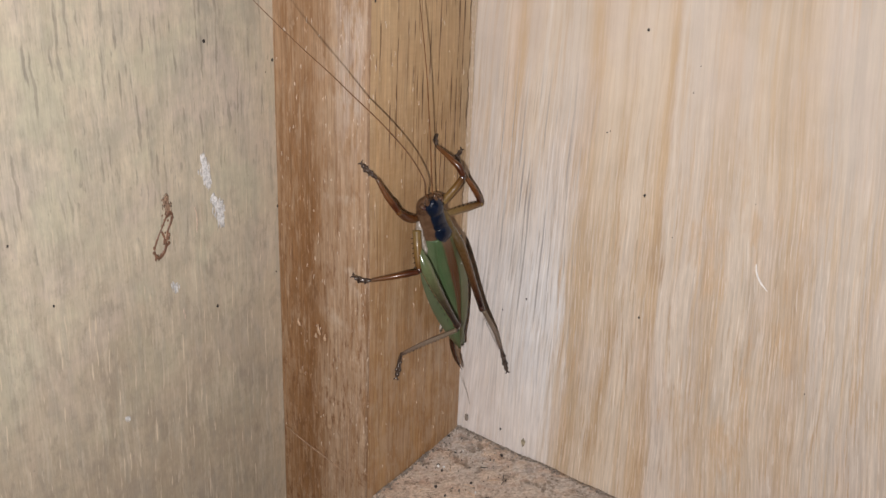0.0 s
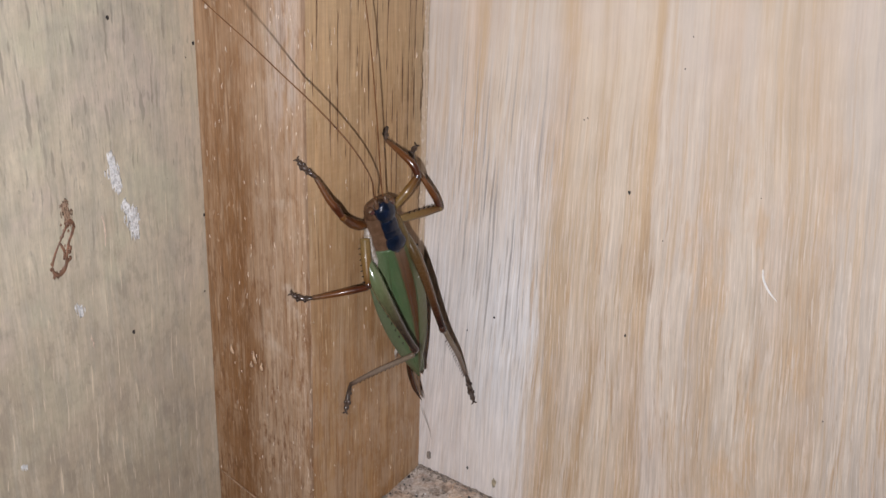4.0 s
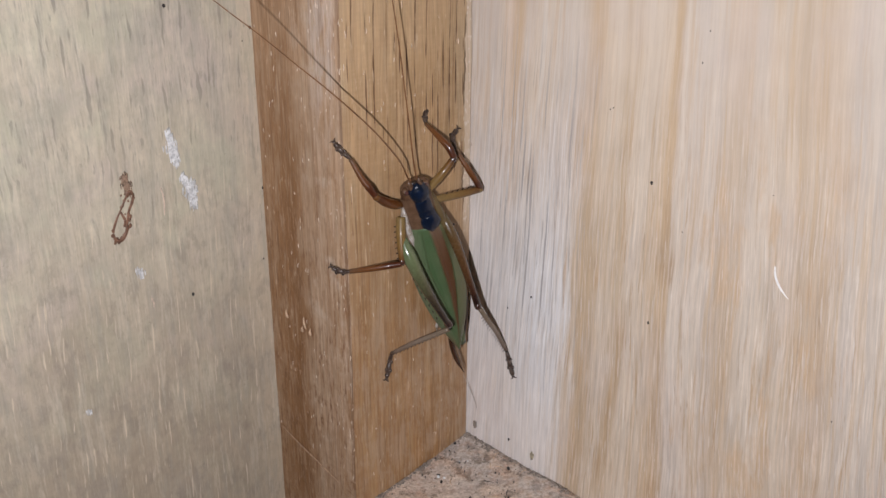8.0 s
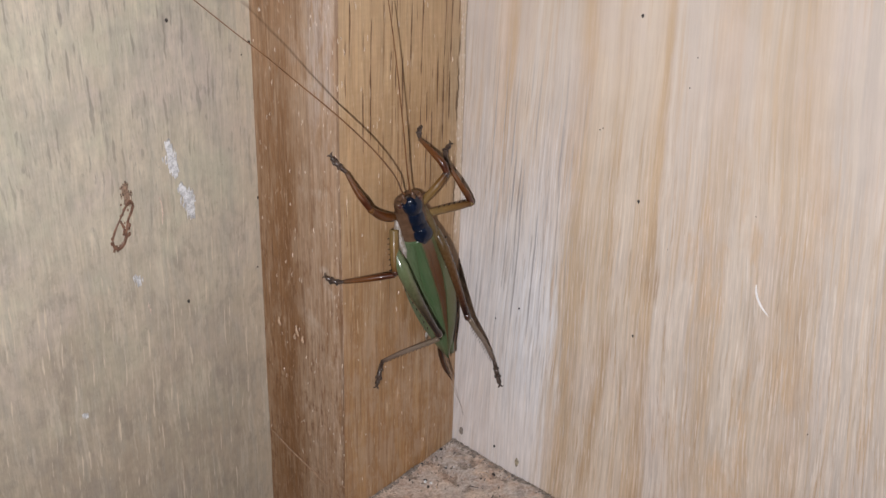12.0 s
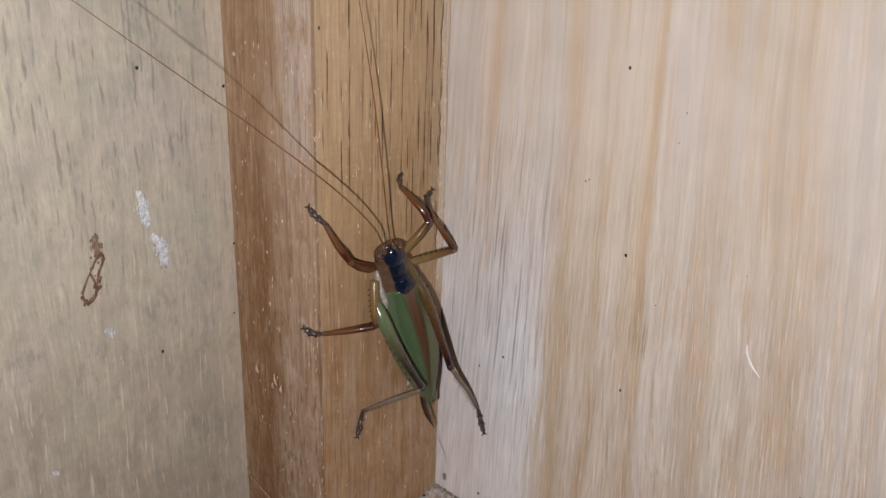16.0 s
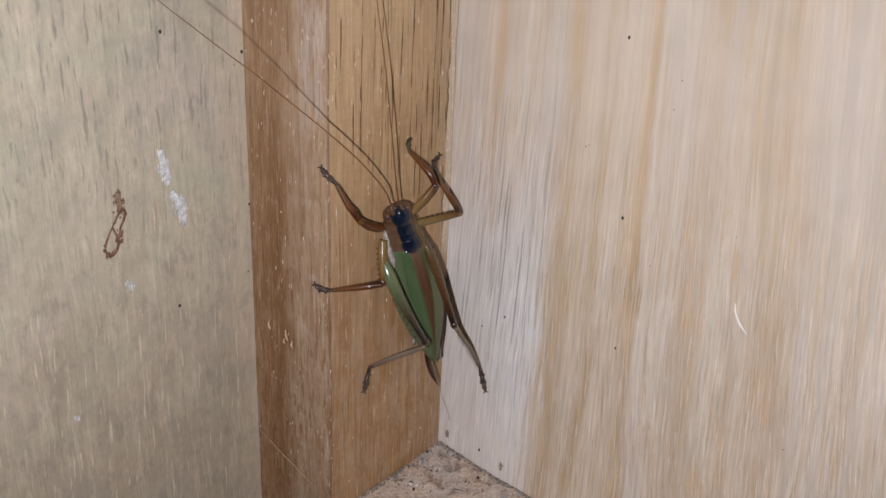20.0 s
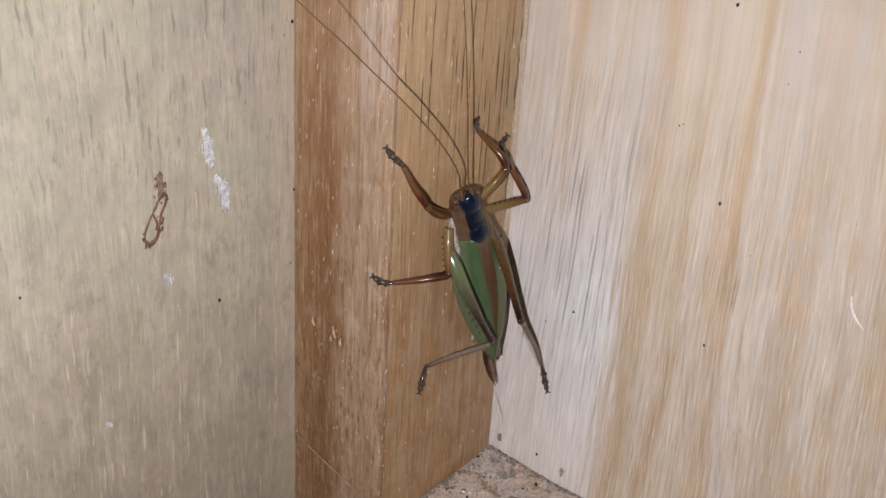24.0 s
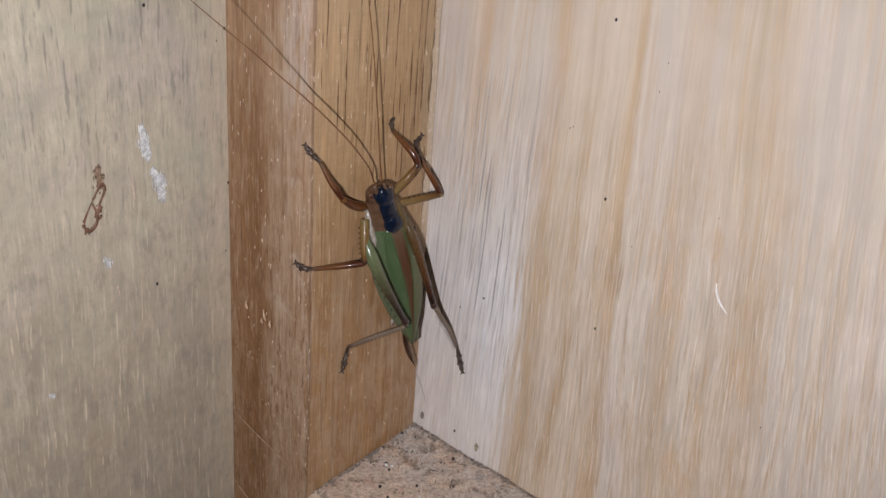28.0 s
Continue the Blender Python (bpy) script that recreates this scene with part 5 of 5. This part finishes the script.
    part("side_lobe", loft(smooth_rows([(3.6, 2.4, -0.6, 0.5, 1.0), (5.5, 2.7, -0.4, 0.8, 1.7), (8.0, 2.95, 0.0, 0.9, 2.1), (11.8, 3.0, 0.2, 0.7, 1.5)], 12), 14), M_OLIVE, collar)
    wing_shell(1, bug, "olive-green wing cover with a brown inner stripe")
    wing_shell(-1, bug, "leaf-green wing cover with fine veins and a rust stripe")
    vein([(0.03, -1.2), (0.28, -1.9), (0.45, -1.6), (0.62, -0.7)], 0.10, bug)
    vein([(0.04, -0.2), (0.3, 0.3), (0.55, 0.3), (0.85, 0.1)], 0.08, bug)
    vein([(0.05, 2.3), (0.35, 2.35), (0.6, 1.5), (0.92, 0.3)], 0.08, bug)
    for k in range(7):
        f = 0.10 + 0.085 * k
        l = -1.3 - 2.2 * math.sin(min(1.0, 0.3 + f) * 1.5)
        vein([(f, l + 1.2), (f + 0.05, l + 0.5), (f + 0.12, l - 0.2), (f + 0.17, l - 0.55)], 0.04, bug)
    part("ovipositor", tube([on_body(34.0, -1.3, -0.9), on_body(37.6, -2.1, -0.6), on_body(41.4, -2.15, -0.2), on_body(44.9, -1.5, 0.1)], [0.0006, 0.0008, 0.0007, 0.0001], 18, 10, flat=0.6, up=tuple(BACKWARD)), M_BLADE, bug, "dark brown curved egg-laying blade")
    part("ovipositor_valve", tube([on_body(35.0, -0.7, -1.0), on_body(38.4, -1.3, -0.9), on_body(41.6, -1.4, -0.6), on_body(44.6, -1.2, -0.2)], [0.0005, 0.0006, 0.0005, 0.0001], 18, 10, flat=0.6, up=tuple(BACKWARD)), M_SHIN, bug, "pale lower valve of the egg-laying blade")
    # dark strip modelled in place of the shade beside the right wing
    part("wing_edge_shade", tube([on_body(17, 3.7, -0.9), on_body(22, 3.7, -0.7), on_body(27, 3.3, -0.6), on_body(32, 2.2, -0.5), on_body(37.6, 0.2, -0.2)], [0.0002, 0.0006, 0.0007, 0.0006, 0.0004], 20, 10, flat=0.7, up=tuple(BACKWARD)), M_RIDGE, bug, "dark brown strip standing in for shade along the wing edge")
    part("tail_feeler", tube([on_body(31.4, -3.3, -0.4), on_body(32.2, -3.8, -0.3), on_body(33.2, -4.1, -0.2)], [0.00036, 0.0003, 0.00006], 8, 8), M_CHEEK, bug, "short pale tail feeler")

    left = [tuple(on_body(-0.9, -0.75, 2.2) / MM), (2.5, -19.3, 211.9), (2.6, -20.2, 212.8), (5.2, -23.8, 216.7), (6.8, -27.8, 220.8), (7.7, -32.0, 225.0), (8.0, -36.5, 229.3), (8.0, -41.2, 233.6), (7.6, -46.1, 238.0), (7.4, -51.0, 242.4), (7.4, -56.1, 246.6), (7.6, -61.1, 250.8), (8.2, -66.1, 254.9), (9.4, -71.0, 258.8), (10.5, -75.9, 262.7), (11.6, -81.4, 266.6), (13.6, -89.0, 272.0)]
    right = [tuple(on_body(-0.9, 0.95, 2.2) / MM), (2.85, -17.9, 211.9), (2.95, -18.5, 213.0), (3.5, -19.6, 216.0), (4.0, -20.7, 220.7), (4.4, -21.7, 225.5), (4.7, -22.7, 230.4), (4.9, -23.6, 235.4), (5.0, -24.5, 240.2), (4.9, -25.3, 244.9), (4.7, -26.0, 249.4), (4.4, -26.6, 253.6), (3.9, -27.1, 257.5), (3.3, -27.4, 261.0), (2.8, -27.6, 266), (2.4, -27.8, 276), (2.0, -28.0, 285)]
    for points in (left, right):
        part("antenna", tube([mm(*p) for p in points], [0.00018, 0.00014, 0.00012, 0.00008, 0.00005, 0.00003], 110, 6), M_FEELER, head, "very long thread-like brown feeler")

    # legs: thigh, shin, foot
    leg("front_leg", bug, [(-0.5, -18.4, 206.3), (-0.1, -20.6, 207.0), (0.1, -23.0, 208.2), (0.46, -25.4, 209.9)], [(0.46, -25.6, 210.1), (-0.3, -26.3, 211.7), (-1.2, -27.0, 213.2), (-2.9, -27.95, 216.5)],
        [(-2.9, -27.95, 216.5), (-3.95, -28.6, 217.5), (-4.86, -28.9, 218.2), (-5.6, -29.0, 218.85)], [0.62, 0.86, 0.82, 0.58], [0.52, 0.70, 0.58, 0.40], M_BROWN, M_BROWN_SHIN, "reddish brown front leg reaching over the edge of the post", M_BROWN)
    base = leg("front_leg", bug, [(1.8, -15.0, 208.4), (2.9, -13.8, 210.3), (3.8, -12.6, 212.1), (4.4, -10.9, 214.2)], [(4.4, -10.85, 214.4), (3.6, -11.1, 215.9), (2.06, -11.6, 217.3), (-1.6, -11.85, 219.4)],
        [(-1.6, -11.85, 219.4), (-2.27, -11.4, 220.2), (-2.97, -10.6, 221.1), (-3.2, -9.9, 222.5)], [0.68, 0.76, 0.74, 0.58], [0.58, 0.72, 0.60, 0.38], M_AMBER, M_BROWN_SHIN, "amber front leg with a dark red shin beside the head", M_KNEE)
    spines([((2.4 + 0.5 * k, -14.0 + 0.75 * k, 210.3 + 0.9 * k), (2.2 + 0.5 * k, -14.35 + 0.75 * k, 210.75 + 0.9 * k)) for k in range(5)], M_SPINE, base, "spine_row", "row of short dark teeth", 0.14)
    base = leg("middle_leg", bug, [(0.5, -19.9, 204.6), (1.4, -20.7, 202.0), (2.3, -21.4, 199.2), (2.8, -21.7, 197.3)], [(2.7, -21.8, 197.0), (1.2, -23.7, 196.7), (-0.7, -25.7, 196.2), (-3.77, -28.2, 195.4)],
        [(-3.77, -28.2, 195.4), (-4.8, -28.8, 195.15), (-6.0, -29.3, 195.2), (-6.95, -29.6, 195.6)], [0.88, 0.90, 0.76, 0.54], [0.52, 0.62, 0.54, 0.40], M_AMBER, M_BROWN_SHIN, "amber middle leg with a red-brown shin stretched to the edge of the post", M_KNEE)
    spines([((0.5 + 0.33 * k, -20.9 - 0.22 * k, 203.2 - 0.85 * k), (0.25 + 0.33 * k, -21.35 - 0.22 * k, 203.1 - 0.85 * k)) for k in range(7)], M_SPINE, base, "spine_row", "row of short dark spines", 0.16)
    base = leg("middle_leg", bug, [(2.4, -13.6, 206.6), (2.8, -10.5, 206.5), (3.1, -6.6, 206.25), (3.3, -3.0, 206.0)], [(3.3, -2.75, 206.1), (3.45, -4.1, 208.0), (3.1, -5.4, 210.0), (0.77, -6.83, 214.0)],
        [(0.77, -6.83, 214.0), (-0.1, -6.5, 215.0), (-0.9, -5.9, 215.85), (-1.03, -4.6, 216.75)], [0.70, 0.76, 0.76, 0.60], [0.56, 0.62, 0.56, 0.38], M_AMBER, M_BROWN_SHIN, "amber middle leg with dark teeth bent against the plywood", M_AMBER)
    spines([((2.9 + 0.1 * k, -11.2 + 1.25 * k, 207.2 - 0.06 * k), (2.9 + 0.1 * k, -10.7 + 1.25 * k, 207.55 - 0.06 * k)) for k in range(6)], M_SPINE, base, "spine_row", "row of short dark teeth", 0.16)

    shin = [(7.5, -14.9, 183.2), (4.6, -16.4, 181.2), (0.6, -17.9, 178.4), (-3.2, -19.3, 175.4)]
    base = leg("hind_leg", bug, [(1.2, -20.6, 201.6), (3.0, -20.3, 198.2), (5.0, -19.2, 193.6), (6.9, -17.2, 188.4), (8.0, -15.4, 184.6)], shin,
        [(-3.2, -19.3, 175.4), (-3.44, -19.6, 173.7), (-3.2, -20.2, 172.1), (-2.94, -20.9, 170.9)], [0.9, 1.55, 1.3, 0.8, 0.68], [0.46, 0.46, 0.44, 0.38], M_HIND, M_PALE_SHIN, "green hind leg with a stout glossy thigh, dark knee and pale shin", M_KNEE, 0.85)
    teeth(shin, 13, (-0.2, 0.1, -0.85), base, 0.09)
    spines([((4.3 + 0.42 * k, -20.6 + 0.56 * k, 194.4 - 1.35 * k), (4.45 + 0.42 * k, -20.6 + 0.56 * k, 193.9 - 1.35 * k)) for k in range(7)], M_SPINE, base, "dash_row", "row of black dashes along the lower edge of the thigh", 0.15)
    shin = [(10.0, -9.4, 186.4), (10.25, -7.2, 183.0), (9.9, -4.5, 179.4), (9.2, -0.75, 173.7)]
    base = leg("hind_leg", bug, [(3.0, -12.4, 203.8), (5.0, -11.8, 200.4), (6.6, -11.0, 196.2), (8.0, -10.1, 191.4), (9.7, -9.5, 186.7)], shin,
        [(9.2, -0.75, 173.7), (9.9, -0.75, 172.0), (10.4, -0.7, 170.4), (11.0, -0.65, 168.9)], [0.8, 1.0, 0.84, 0.7, 0.62], [0.46, 0.46, 0.44, 0.38], M_HIND_TAN, M_PALE_SHIN, "olive-brown hind leg with a dark knee braced against the plywood", M_KNEE)
    teeth(shin, 15, (-0.35, -0.55, -0.55), base, 0.09)
    spines([((4.6 + 0.55 * k, -10.9 + 0.3 * k, 201.9 - 1.7 * k), (4.5 + 0.55 * k, -10.4 + 0.3 * k, 201.5 - 1.7 * k)) for k in range(5)], M_SPINE, base, "dash_row", "row of black dashes along the upper edge of the thigh", 0.2)
    return bug


katydid()
# U-shaped wing glint, modelled as a thin white curl
fibre("fibre", [(4.5, -10.9, 197.9), (5.0, -10.8, 196.9), (5.3, -10.7, 196.1), (4.8, -10.8, 195.8)], 0.00008, "tiny white curl standing in for a glint on the insect's wing")


# ---- the torch of the filming phone ----
def torch():
    ob = tagged(new("phone_torch"), "small white phone torch shining into the corner", "torch")
    bm = bmesh.new()
    bmesh.ops.create_cone(bm, cap_ends=True, segments=32, radius1=0.003, radius2=0.003, depth=0.004, matrix=Matrix.Translation((0, 0, 0.0031)))
    part("case", bm, M_CASE, ob)
    bm = bmesh.new()
    bmesh.ops.create_circle(bm, cap_ends=True, segments=10, radius=LAMP, matrix=Matrix.Translation((0, 0, 0.0005)) @ Matrix.Rotation(math.pi, 4, "X"))
    part("lamp_face", bm, M_GLOW, ob, "glowing white lamp face")
    # unseen ring, added so that the light falls off away from the axis
    bm = bmesh.new()
    rings = [[bm.verts.new((r * math.cos(a), r * math.sin(a), z)) for a in (2 * math.pi * k / 32 for k in range(32))] for r, z in ((LAMP + 0.00022, 0.0011), (LAMP + 0.00022, HOOD), (0.003, HOOD), (0.003, 0.0011))]
    for a, b in zip(rings, rings[1:]):
        for k in range(32):
            bm.faces.new((a[k], a[(k + 1) % 32], b[(k + 1) % 32], b[k]))
    part("hood", bm, M_CASE, ob, "black ring added round the lamp to narrow its beam")
    return ob


TORCH = torch()


def motions():
    walk(TORCH, [(t, look(eye, target, roll) @ pose(-0.0135, -0.0085, 0.002)) for t, eye, target, roll in PATH])


motions()
